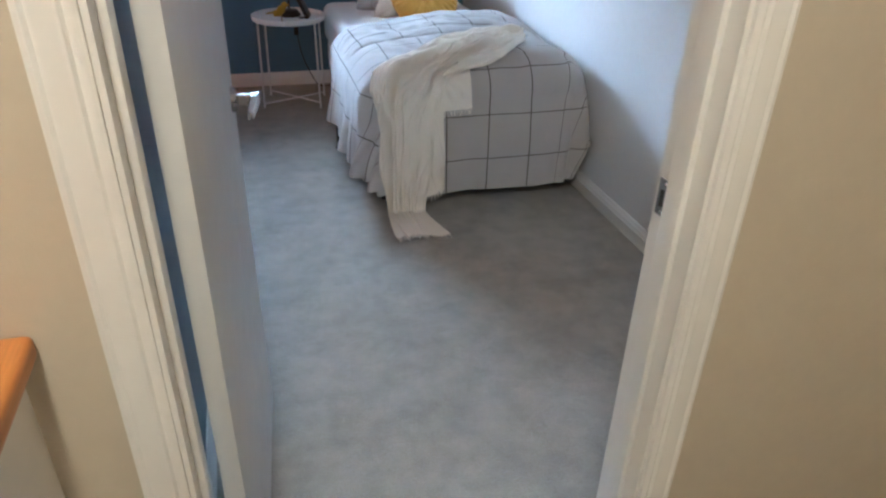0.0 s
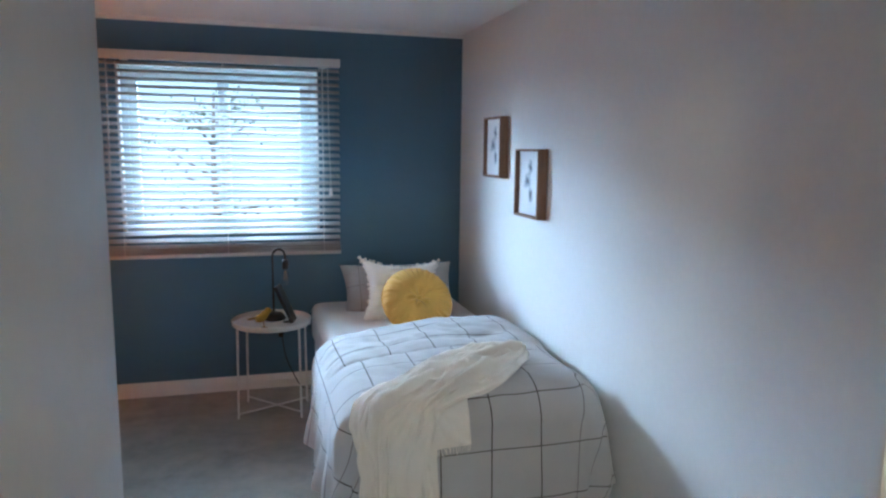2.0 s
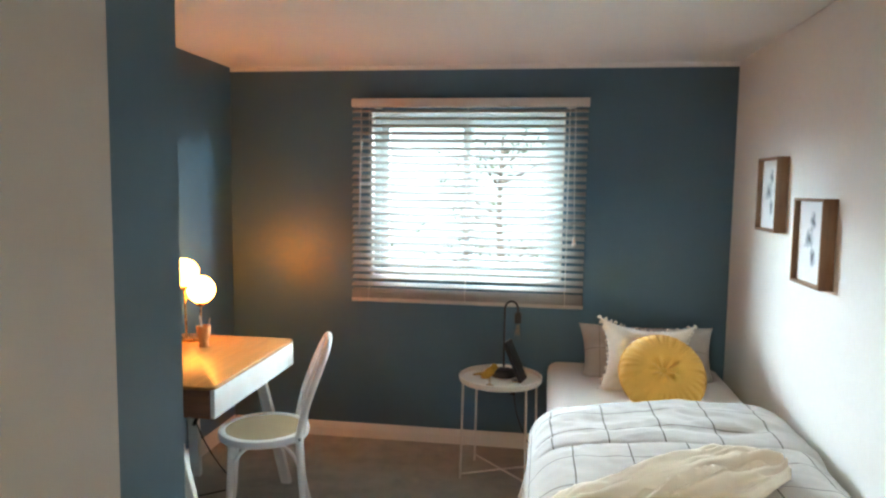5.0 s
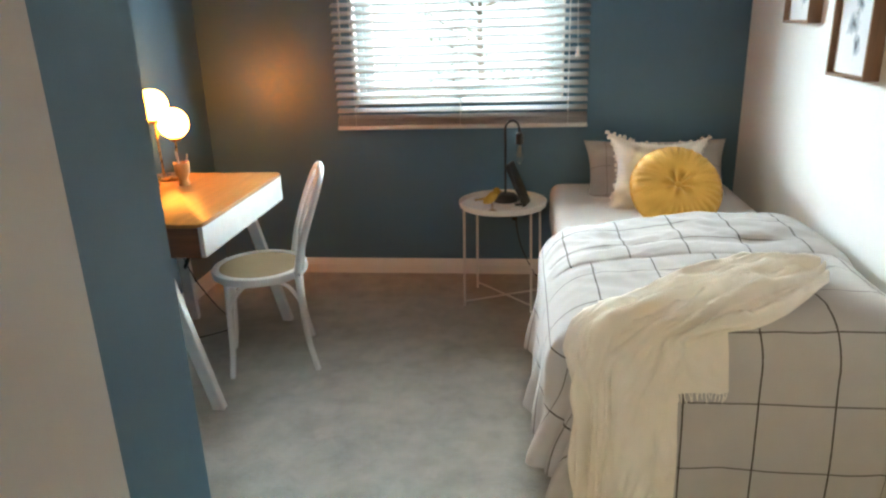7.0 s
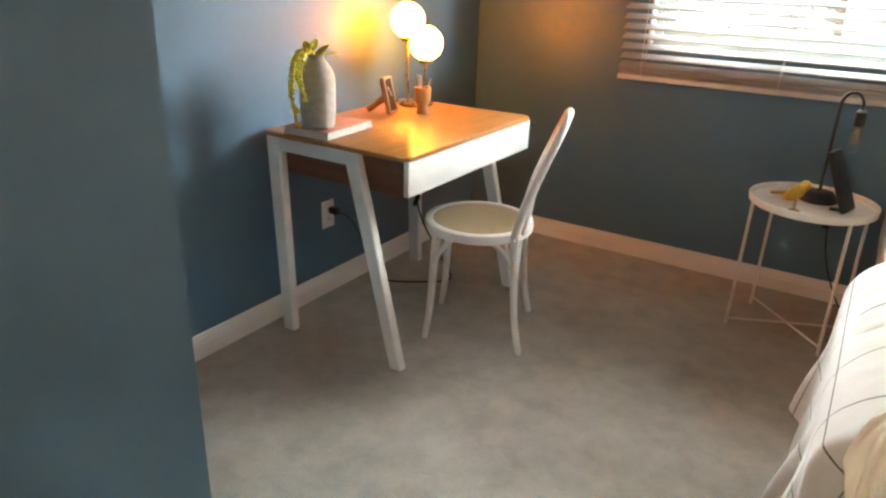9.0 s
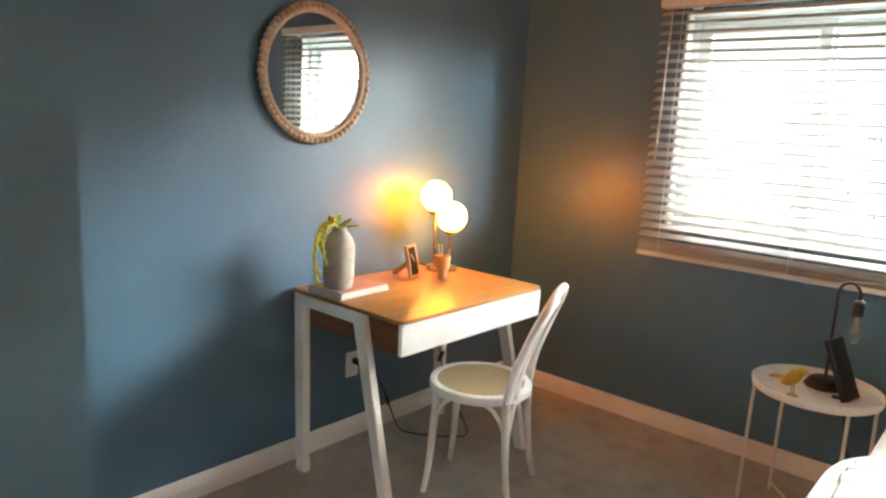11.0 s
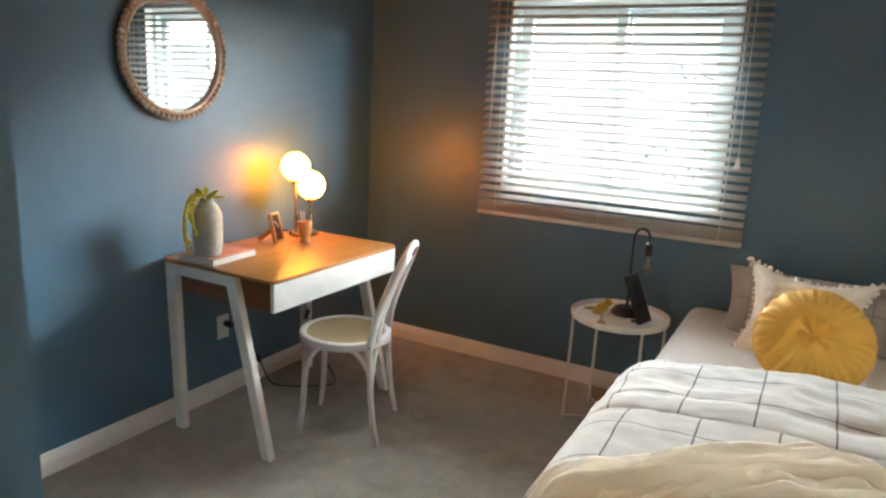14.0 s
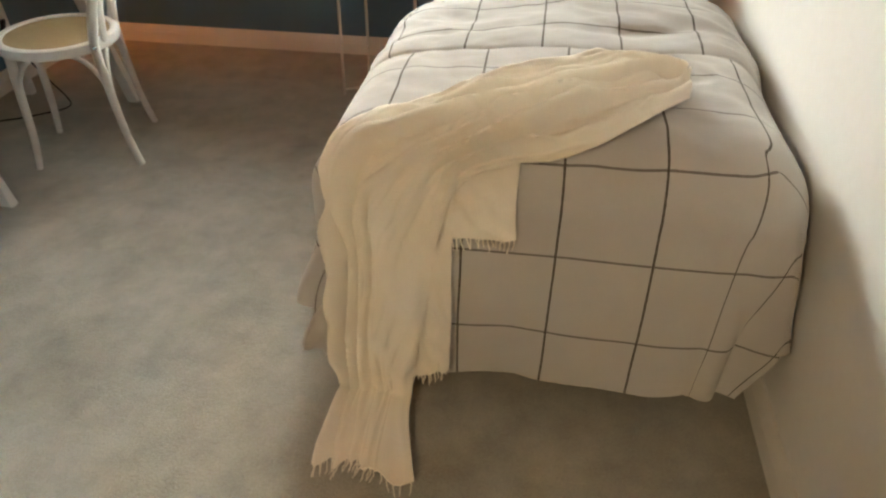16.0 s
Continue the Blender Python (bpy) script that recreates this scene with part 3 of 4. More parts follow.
def rounded_slab(x0, x1, y0, y1, z0, z1, r, edge=0.002):
    bm = bmesh.new()
    pts = []
    for cx, cy, a0 in ((x1 - r, y1 - r, 0), (x0 + r, y1 - r, 90), (x0 + r, y0 + r, 180), (x1 - r, y0 + r, 270)):
        for k in range(7):
            a = radians(a0 + 15 * k)
            pts.append((cx + r * math.cos(a), cy + r * math.sin(a)))
    rings = []
    for inset, z in ((edge, z0), (0, z0 + edge), (0, z1 - edge), (edge, z1)):
        rings.append([bm.verts.new((x + (-inset if x > (x0 + x1) / 2 else inset), y + (-inset if y > (y0 + y1) / 2 else inset), z)) for x, y in pts])
    for a, b in zip(rings, rings[1:]):
        for i in range(len(a)):
            j = (i + 1) % len(a)
            bm.faces.new((a[i], a[j], b[j], b[i]))
    bm.faces.new(rings[0][::-1])
    bm.faces.new(rings[-1])
    return bm


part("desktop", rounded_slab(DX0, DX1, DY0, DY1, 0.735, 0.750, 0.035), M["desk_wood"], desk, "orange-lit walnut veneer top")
bm = box(DX0 + 0.06, DX1 - 0.024, DY0 + 0.034, DY0 + 0.052, 0.612, 0.7345)
box(DX0 + 0.06, DX1 - 0.024, DY1 - 0.052, DY1 - 0.034, 0.612, 0.7345, bm=bm)
box(DX0 + 0.06, DX0 + 0.078, DY0 + 0.052, DY1 - 0.052, 0.612, 0.7345, bm=bm)
box(DX0 + 0.078, DX1 - 0.024, DY0 + 0.052, DY1 - 0.052, 0.612, 0.622, bm=bm)
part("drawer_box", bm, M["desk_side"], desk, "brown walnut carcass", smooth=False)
part("drawer_front", box(DX1 - 0.022, DX1 - 0.003, DY0 + 0.012, DY1 - 0.012, 0.622, 0.7345, 0.002), M["white_paint_wood"], desk, "white drawer front")


def bar(a, b, w, d, bm=None):
    """A square-sawn leg between two ends in the x-z plane, w wide in x and d deep in y."""
    own = bmesh.new()
    a, b = Vector(a), Vector(b)
    lo = [own.verts.new(a + Vector((sx * w / 2 * 0.85, sy * d / 2, 0))) for sx, sy in ((-1, -1), (1, -1), (1, 1), (-1, 1))]
    hi = [own.verts.new(b + Vector((sx * w / 2, sy * d / 2, 0))) for sx, sy in ((-1, -1), (1, -1), (1, 1), (-1, 1))]
    for k in range(4):
        own.faces.new((lo[k], lo[(k + 1) % 4], hi[(k + 1) % 4], hi[k]))
    own.faces.new(lo[::-1])
    own.faces.new(hi)
    bmesh.ops.bevel(own, geom=own.edges[:], offset=0.003, segments=2, affect="EDGES")
    return own


for y in (DY0 + 0.017, DY1 - 0.017):
    part("leg", bar((-0.230, y, 0), (-0.255, y, 0.7345), 0.06, 0.034), M["white_paint_wood"], desk)
    part("leg", bar((0.264, y, 0), (0.080, y, 0.7345), 0.055, 0.034), M["white_paint_wood"], desk)
    part("leg_rail", box(-0.236, 0.067, y - 0.0165, y + 0.0165, 0.690, 0.734, 0.003), M["white_paint_wood"], desk)

# ---------------------------------------------------------------- chair
chair = thing("chair", pose(-0.6135, 3.841, 0, 0, 0, -70.0), "white bentwood cafe chair with a cane seat", "chair")
SEAT = 0.446
part("seat_ring", lathe([(0.168, 0.010), (0.172, 0.016), (0.186, 0.019), (0.197, 0.014), (0.200, 0.0), (0.197, -0.016), (0.186, -0.020), (0.170, -0.018), (0.166, -0.004), (0.168, 0.010)], 48, center=(0, -0.02, SEAT - 0.019)), M["white_paint_wood"], chair, "white bent seat rim")
part("cane_seat", lathe([(0, 0.008), (0.08, 0.009), (0.169, 0.0125), (0.169, 0.004), (0.08, 0.002), (0, 0.001)], 40, center=(0, -0.02, SEAT - 0.019)), M["cane"], chair, "woven tan cane seat panel")
for s in (-1, 1):
    front = smooth_path([(s * 0.120, -0.150, SEAT - 0.022), (s * 0.128, -0.158, 0.28), (s * 0.136, -0.166, 0.12), (s * 0.146, -0.180, 0.0)], 6)
    part("leg", tube(front, [0.017 - 0.006 * i / (len(front) - 1) for i in range(len(front))], 12), M["white_paint_wood"], chair)
    part("leg", tube(smooth_path([(s * 0.160, 0.130, SEAT + 0.005), (s * 0.163, 0.136, 0.30), (s * 0.168, 0.150, 0.13), (s * 0.176, 0.176, 0.0)], 6), [0.0155 - 0.004 * i / 18 for i in range(19)], 12), M["white_paint_wood"], chair)
outer = smooth_path([(-0.160, 0.130, SEAT - 0.01), (-0.166, 0.158, 0.56), (-0.160, 0.205, 0.70), (-0.126, 0.245, 0.805), (-0.066, 0.262, 0.852), (0, 0.266, 0.863), (0.066, 0.262, 0.852), (0.126, 0.245, 0.805), (0.160, 0.205, 0.70), (0.166, 0.158, 0.56), (0.160, 0.130, SEAT - 0.01)], 8)
outer = [Vector((p.x, p.y, p.z if p.z < 0.5 else 0.5 + (p.z - 0.5) * 0.95)) for p in outer]
part("backrest", tube(outer, 0.0155, 12), M["white_paint_wood"], chair, "white bentwood hoop back")
inner = smooth_path([(-0.100, 0.150, SEAT - 0.012), (-0.100, 0.168, 0.56), (-0.092, 0.205, 0.68), (-0.064, 0.235, 0.765), (0, 0.250, 0.805), (0.064, 0.235, 0.765), (0.092, 0.205, 0.68), (0.100, 0.168, 0.56), (0.100, 0.150, SEAT - 0.012)], 8)
inner = [Vector((p.x, p.y, p.z if p.z < 0.5 else 0.5 + (p.z - 0.5) * 0.95)) for p in inner]
part("inner_hoop", tube(inner, 0.0115, 12), M["white_paint_wood"], chair)
for a, b in (((-1, 1), (1, 1)), ((-1, -1), (1, -1)), ((-1, -1), (-1, 1)), ((1, -1), (1, 1))):
    corner = {(-1, 1): (-0.166, 0.143, 0.24), (1, 1): (0.166, 0.143, 0.24), (-1, -1): (-0.131, -0.161, 0.24), (1, -1): (0.131, -0.161, 0.24)}
    p, q = Vector(corner[a]), Vector(corner[b])
    mid = [p, p.lerp(q, 0.05) + Vector((0, 0, 0.08)), p.lerp(q, 0.22) + Vector((0, 0, 0.155)), p.lerp(q, 0.5) + Vector((0, 0, 0.176)), p.lerp(q, 0.78) + Vector((0, 0, 0.155)), p.lerp(q, 0.95) + Vector((0, 0, 0.08)), q]
    part("brace", tube(smooth_path(mid, 6), 0.0085, 10), M["white_paint_wood"], chair, "curved white under-seat brace")
for s in (-1, 1):
    part("bolt", lathe([(0, 0.006), (0.006, 0.004), (0.007, 0)], 12), M["chrome"], chair).matrix_local = pose(s * 0.176, 0.134, SEAT - 0.01, 0, 90 * s, 0)

# ---------------------------------------------------------------- bed
BL, BR, BF, BH = 0.625, 1.555, 2.905, 4.905      # mattress sides, foot and head
bed = thing("bed", pose((BL + BR) / 2, BF, 0), "single bed with white fitted sheet, foot end by the door", "bed")
OX, OY = (BL + BR) / 2, BF


def soft_box(x0, x1, y0, y1, z0, z1, r):
    return box(x0, x1, y0, y1, z0, z1, r, 5)


part("box_spring", soft_box(BL - OX + 0.02, BR - OX - 0.02, 0.06, BH - OY, 0.10, 0.30, 0.03), M["sheet"], bed, "white box spring")
part("mattress", soft_box(BL - OX, BR - OX, 0.05, BH - OY, 0.30, 0.545, 0.075), M["sheet"], bed, "mattress under a white fitted sheet")
for lx in (BL - OX - 0.080, BR - OX - 0.06):
    for ly in (0.10, 0.752, BH - OY - 0.08):
        part("leg", lathe([(0, 0.0), (0.022, 0.0), (0.024, 0.012), (0.016, 0.02), (0.016, 0.12), (0, 0.12)], 16, center=(lx + (0.12 if ly != 0.752 else 0.0), ly, 0)), M["black_plastic"], bed, "black plastic bed foot")

# the duvet: one cloth with its top, hanging side and foot, in cloth coordinates s (across) and t (towards the foot)
DT = 0.640
DUV_HEAD, DUV_DROP_L, DUV_DROP_F = 3.88, 0.49, 0.58


def duvet_point(px, py):
    """px across the bed, py along it, both measured on the laid-out cloth."""
    left, right, foot = BL + 0.13, BR - 0.14, BF + 0.08
    ds, side = (left - px, -1) if px < left else ((px - right, 1) if px > right else (0.0, 0))
    dt = max(0.0, foot - py)
    d = max(ds, dt)
    n = Vector((side * ds, -dt))
    square = n / max(d, 1e-9)
    n = n.normalized() if n.length > 1e-9 else Vector((0, 0))
    r = (0.20 if side < 0 else 0.16) * n.x * n.x + 0.13 * (1 - n.x * n.x)
    bx, by = min(max(px, left), right), max(py, foot)
    loft = 0.008 * fbm(px * 3.1, py * 3.1, 3.0) + 0.005 * fbm(px * 9, py * 7, 8.0, 2)
    loft -= (0.022 + 0.030 * (1 - step(2.95, 3.30, py)) + 0.034 * step(3.15, 3.80, py)) * (1 - step(BL + 0.05, BL + 0.50, px))
    loft += 0.004 * max(0.0, 1 - 3.2 * abs(fbm(px * 2.6 + 0.7 * py, py * 5.2, 21.0))) ** 2 - 0.002 * max(0.0, 1 - 4 * abs(fbm(px * 4 - py, py * 4, 31.0))) ** 2
    quarter = r * math.pi / 2
    if d <= 0:
        out, z = 0.0, DT + loft
    elif d < quarter:
        a = d / r
        out, z = r * math.sin(a), DT - r * (1 - math.cos(a)) + loft * (1 - d / quarter)
    else:
        h = d - quarter
        out, z = r + 0.02 * step(0, 0.3, h), DT - r - h
        along = (py if ds > dt else px)
        corner = min(1.0, min(ds, dt) / 0.25) if ds > 0 and dt > 0 else 0.0
        wave = 0.020 * math.sin(along * 16 + 2.2 * fbm(along * 2, 0.3, 2.0)) + 0.018 * fbm(along * 5, h * 2.0, 5.0)
        if side < 0 and ds > dt:
            out += 0.010 * step(0.0, 0.4, h) + (0.7 * wave + 0.016 * math.sin(along * 31 + 4 * fbm(along * 3, 0.9, 6.0))) * step(0.0, 0.30, h)
        elif side > 0:
            out += 0.2 * wave
        else:
            out += 0.8 * wave * step(0.05, 0.5, h)
        out += corner * 0.02 * math.sin(10 * math.atan2(dt, ds + 1e-6)) * step(0, 0.3, h)
    if side < 0 and dt > 0:
        out *= 1 - 0.22 * min(1.0, min(ds, dt) / 0.12) * (1 - step(0.30, 0.60, d))
    n = n.lerp(square, 0.7 * step(0.05, 0.35, d) if side > 0 else 0.35 * step(0.34, 0.62, d))
    x, y = bx + n.x * out, by + n.y * out
    x = min(x, EAST - 0.006 - 0.012 * (1 + fbm(py * 4, px * 4, z * 3)) * (1 if z > 0.1 else 0.5))
    a = min(d / r, math.pi / 2)
    normal = Vector((n.x * math.sin(a), n.y * math.sin(a), math.cos(a))).normalized()
    return Vector((x, y, max(z, 0.018 + 0.010 * (1 + fbm(px * 7, py * 7, 1.0))))), normal


def duvet_fn(u, v):
    px = (BL + 0.02 - DUV_DROP_L) + u * (BR - BL - 0.05 + DUV_DROP_L + 0.36)
    py = DUV_HEAD - v * (DUV_HEAD - BF - 0.03 + DUV_DROP_F)
    return duvet_point(px, py)[0] - Vector((OX, OY, 0))


def duvet_uv(u, v):
    px = (BL + 0.02 - DUV_DROP_L) + u * (BR - BL - 0.05 + DUV_DROP_L + 0.36)
    py = DUV_HEAD - v * (DUV_HEAD - BF - 0.03 + DUV_DROP_F)
    return (px - 1.092 + 0.096 + 0.006 * fbm(px * 2, py * 2, 7.0), py - 2.905 + 0.018 + 0.096 + 0.006 * fbm(px * 2, py * 2, 17.0))


duvet = thing("duvet", pose(OX, OY, 0), "grey-white cotton duvet with dark windowpane check spread over the bed", "duvet")
part("cover", surface(duvet_fn, 150, 150, duvet_uv, -0.012), M["duvet"], duvet, angle=80)

# folded-back head end of the duvet
def fold_point(u, v):
    px = (BL + 0.02 - 0.30) + u * (BR - BL - 0.05 + 0.30 + 0.10)
    near = 3.375 + 0.025 * fbm(px * 3, 0.7, 4.0) + 0.02 * step(BL + 0.05, BL - 0.2, px)
    far = 3.86 + 0.10 * step(0.8, 1.5, px) + 0.02 * fbm(px * 4, 3.3, 6.0)
    py = near + v * (far - near)
    return px, py


def fold_fn(u, v):
    px, py = fold_point(u, v)
    pos, normal = duvet_point(px, min(py, DUV_HEAD - 0.002))
    edge = max(0.0, min(1.0, 4 * v, 5 * (1 - v)))
    rise = 0.024 * math.sqrt(max(0.0, 1 - (1 - edge) ** 2))
    rise *= 1 + 0.30 * fbm(px * 4, py * 9, 2.0)
    rise += (0.004 * fbm(px * 2.4, py * 13, 9.0) + 0.006 * max(0.0, 1 - 3.5 * abs(fbm(px * 2.2 + 1.5 * py, py * 6.5, 41.0))) ** 2) * edge - 0.008 * math.exp(-((v - 0.27 - 0.05 * fbm(px * 3, 1.0, 2.0)) / 0.05) ** 2)
    rise *= 1 - 0.75 * step(BL + 0.02, BL - 0.12, px)
    pos = pos + normal * (rise + 0.004)
    pos.y += py - min(py, DUV_HEAD - 0.002)
    if py > DUV_HEAD - 0.06:
        pos.z -= 0.05 * step(DUV_HEAD - 0.06, DUV_HEAD + 0.1, py) * (1 if px > BL else 0)
    pos.x = min(pos.x, EAST - 0.01)
    return pos - Vector((OX, OY, 0))


def fold_uv(u, v):
    px, py = fold_point(u, v)
    return (px - 0.93, py - 3.235 + 0.02 * fbm(px, py, 3.0))


part("folded_edge", surface(fold_fn, 110, 44, fold_uv, -0.010), M["duvet"], duvet, "turned-back head end of the duvet", angle=80)

# ---------------------------------------------------------------- throw blanket
throw = thing("throw_blanket", pose(OX, OY, 0), "cream fringed throw draped over the bed corner down to the carpet", "blanket")


def curve(points, t):
    """A point on a smooth line through the points, t in 0..1."""
    n = len(points) - 1
    x = min(max(t, 0.0), 1.0) * n
    i = min(int(x), n - 1)
    f = x - i
    p = [Vector(points[min(max(k, 0), n)]) for k in (i - 1, i, i + 1, i + 2)]
    return 0.5 * ((2 * p[1]) + (p[2] - p[0]) * f + (2 * p[0] - 5 * p[1] + 4 * p[2] - p[3]) * f * f + (3 * p[1] - p[0] - 3 * p[2] + p[3]) * f ** 3)


def throw_layer(name, left, right, lift, nu, nv, pleats, depth, seed, hem=0.0, label=""):
    def at(u, v):
        a, b = curve(left, v), curve(right, v)
        q = a.lerp(b, u)
        over = max(0.0, (BF + 0.03 - 0.64) - q.y)
        pos, normal = duvet_point(q.x, q.y + over)
        fold = math.sin(u * pleats * math.pi * 2 + 2.6 * fbm(u * 1.5, v * 3.0, seed) + seed)
        fine = math.sin(u * pleats * 15 + 9 * v + 3.2 * fbm(u * 2.2, v * 6.0, seed + 5.0))
        fold = 0.5 + 0.5 * fold
        crease = (0.5 + 0.5 * math.cos(2 * math.pi * (u * pleats * 1.45 + 1.6 * fbm(u * 1.3, v * 2.6, seed + 11.0)))) ** 3 * (0.35 + 1.1 * step(-0.35, 0.45, fbm(u * 2.4, v * 4.0, seed + 17.0)))
        small = (0.5 + 0.5 * math.cos(2 * math.pi * (u * pleats * 2.6 + 2.0 * v + 1.4 * fbm(u * 2.0, v * 4.0, seed + 13.0)))) ** 4
        wav = depth * (0.40 * fold ** 1.4 + 0.85 * crease + 0.26 * small * (0.5 + fbm(u * 2, v * 3, seed + 8.0)) + 0.22 * (0.5 + fbm(u * 3.5, v * 5.5, seed + 2.0, 4)) + 0.05 * fine)
        edge = min(1.0, 9 * u, 9 * (1 - u))
        pos = pos + normal * (lift + max(wav, 0.0) * (0.35 + 0.65 * edge))
        if over > 0:
            pos.y -= over * 0.92
            pos.x += 0.10 * over * math.sin(u * 3 + seed)
            pos.z = 0.008 + lift * 0.3 + 0.35 * max(wav, 0.0) * (1 - 0.6 * min(1.0, over / 0.2))
        pos.x = min(pos.x, EAST - 0.02)
        return pos - Vector((OX, OY, 0))

    layer = part(name, surface(at, nu, nv, None, 0.0035), M["throw"], throw, label, angle=80)
    if hem:
        rng = random.Random(int(seed * 100))
        bm = bmesh.new()
        k = int(hem)
        for i in range(k):
            u = (i + 0.5) / k
            p, q = at(u, 1.0), at(u, 0.985)
            d = (p - q).normalized()
            on_floor = p.z < 0.04
            pts = [p - d * 0.004]
            for j in range(1, 5):
                pts.append(pts[-1] + (d + Vector((rng.uniform(-0.5, 0.5), rng.uniform(-0.25, 0.05), 0.0 if on_floor else -0.35))).normalized() * rng.uniform(0.006, 0.011))
                pts[-1].z = max(pts[-1].z, 0.006)
            tube(pts, [0.0021, 0.0019, 0.0017, 0.0015, 0.0010], 5, bm)
        part("fringe", bm, M["throw"], layer, "knotted cream fringe")
    return layer


throw_layer("short_end", [(0.70, 3.06), (0.70, 2.98), (0.70, 2.90), (0.72, 2.82), (0.75, 2.72)], [(1.10, 3.02), (1.04, 2.97), (1.012, 2.91), (1.006, 2.82), (1.012, 2.735)], 0.018, 40, 40, 2.2, 0.008, 1.3, 30)
throw_layer("middle_fold", [(0.66, 3.02), (0.66, 2.90), (0.68, 2.75), (0.70, 2.55), (0.74, 2.335)], [(0.93, 2.98), (0.895, 2.88), (0.885, 2.74), (0.888, 2.55), (0.885, 2.385)], 0.026, 34, 54, 1.6, 0.014, 2.7, 20)
throw_layer("long_end",
            [(1.325, 3.21), (1.26, 3.31), (1.10, 3.265), (0.90, 3.155), (0.745, 3.045), (0.58, 2.93), (0.470, 2.80), (0.380, 2.62), (0.310, 2.42), (0.280, 2.26), (0.33, 2.07)],
            [(1.335, 3.10), (1.25, 2.99), (1.16, 2.92), (1.07, 2.885), (0.97, 2.87), (0.895, 2.84), (0.862, 2.76), (0.838, 2.60), (0.812, 2.42), (0.800, 2.24), (0.832, 2.055)],
            0.028, 110, 190, 3.6, 0.038, 4.1, 34)

# ---------------------------------------------------------------- pillows


def pillow_mesh(w, h, t, n=34, seed=0.0, pinch=0.07):
    bm = bmesh.new()
    layer = bm.loops.layers.uv.new("UVMap")
    for sgn in (1, -1):
        grid = []
        for i in range(n + 1):
            row = []
            for j in range(n + 1):
                u, v = 2 * i / n - 1, 2 * j / n - 1
                x = w / 2 * u * (1 - pinch * (1 - v * v) * abs(u))
                z = h / 2 * v * (1 - pinch * (1 - u * u) * abs(v))
                bulge = ((1 - u ** 4) ** 0.75) * ((1 - v ** 4) ** 0.75)
                y = sgn * t / 2 * bulge * (1 + 0.16 * fbm(u * 1.6, v * 1.6, seed + sgn))
                y += sgn * bulge * (0.006 * fbm(u * 5, v * 5, seed + 3 * sgn) - 0.010 * max(0.0, 1 - 3.0 * abs(fbm(u * 1.7 + v, v * 2.6 - u, seed + 6.0))) ** 2)
                row.append(bm.verts.new((x, y, z)))
            grid.append(row)
        for i in range(n):
            for j in range(n):
                f = bm.faces.new((grid[i][j], grid[i + 1][j], grid[i + 1][j + 1], grid[i][j + 1]))
                for loop in f.loops:
                    loop[layer].uv = (loop.vert.co.x + 0.02, loop.vert.co.z + 0.05)
    bmesh.ops.remove_doubles(bm, verts=bm.verts, dist=1e-4)
    return bm


pl = thing("plaid_pillow", pose(1.138, 4.660, 0.640, -30, 0, 0), "taupe pillow with thin dark check leaning on the wall", "pillow")
part("cover", pillow_mesh(0.70, 0.36, 0.17, 30, 2.0, 0.09), M["plaid_pillow"], pl, angle=70)
wp = thing("ivory_cushion", pose(1.098, 4.440, 0.672, -30, 3, -4), "ivory square cushion with tufted pompom edge", "cushion")
part("cover", pillow_mesh(0.48, 0.43, 0.15, 36, 5.0, 0.27), M["white_pillow"], wp, angle=70)
own = bmesh.new()
bmesh.ops.create_icosphere(own, subdivisions=2, radius=0.0085)
for v in own.verts:
    v.co *= 1 + 0.22 * noise.noise(v.co * 160)
pom = part("pompom", own, M["white_pillow"], wp)
rng = random.Random(5)
first = True
for side in range(4):
    for k in range(19):
        f = -1 + 2 * (k + 0.5 + rng.uniform(-0.3, 0.3)) / 19
        u, v = ((f, 1), (1, f), (f, -1), (-1, f))[side]
        x = 0.24 * u * (1 - 0.27 * (1 - v * v) * abs(u)) * 1.02
        z = 0.215 * v * (1 - 0.27 * (1 - u * u) * abs(v)) * 1.02
        ob = pom if first else new("pompom", pom.data)
        first = False
        ob.parent = wp
        ob.matrix_local = pose(x, rng.uniform(-0.012, 0.012), z, rng.uniform(0, 360), rng.uniform(0, 360), 0) @ Matrix.Scale(rng.uniform(0.6, 1.3), 4)

yp = thing("round_cushion", pose(1.145, 4.215, 0.672, -36, 0, 3), "round mustard velvet cushion with radiating pleats and a button", "cushion")


def round_cushion(R, T, sgn, n=144, m=26):
    bm = bmesh.new()
    rings = []
    for j in range(m + 1):
        r = j / m
        ring = []
        for i in range(n):
            a = 2 * math.pi * i / n
            th = T / 2 * (max(0.0, 1 - r ** 3.2) ** 0.55) * (1 - 0.50 * math.exp(-(r / 0.17) ** 2))
            pleat = math.sin(a * 34 + 2.5 * fbm(math.cos(a) * 2, math.sin(a) * 2, 1.0)) ** 3
            th += 0.0060 * pleat * (step(0.45, 0.9, r) * (1 - step(0.96, 1.0, r)))
            th += 0.010 * math.sin(a * 7 + 1.4 * fbm(math.cos(a), math.sin(a), 4.0)) * math.exp(-((r - 0.22) / 0.13) ** 2)
            th += 0.004 * fbm(r * math.cos(a) * 3, r * math.sin(a) * 3, 2.0)
            rr = R * r * (1 + 0.012 * pleat * r)
            ring.append(bm.verts.new((rr * math.cos(a), sgn * max(th, 0), rr * math.sin(a))))
        rings.append(ring)
    for a, b in zip(rings, rings[1:]):
        for i in range(n):
            bm.faces.new((a[i], a[(i + 1) % n], b[(i + 1) % n], b[i]))
    return bm


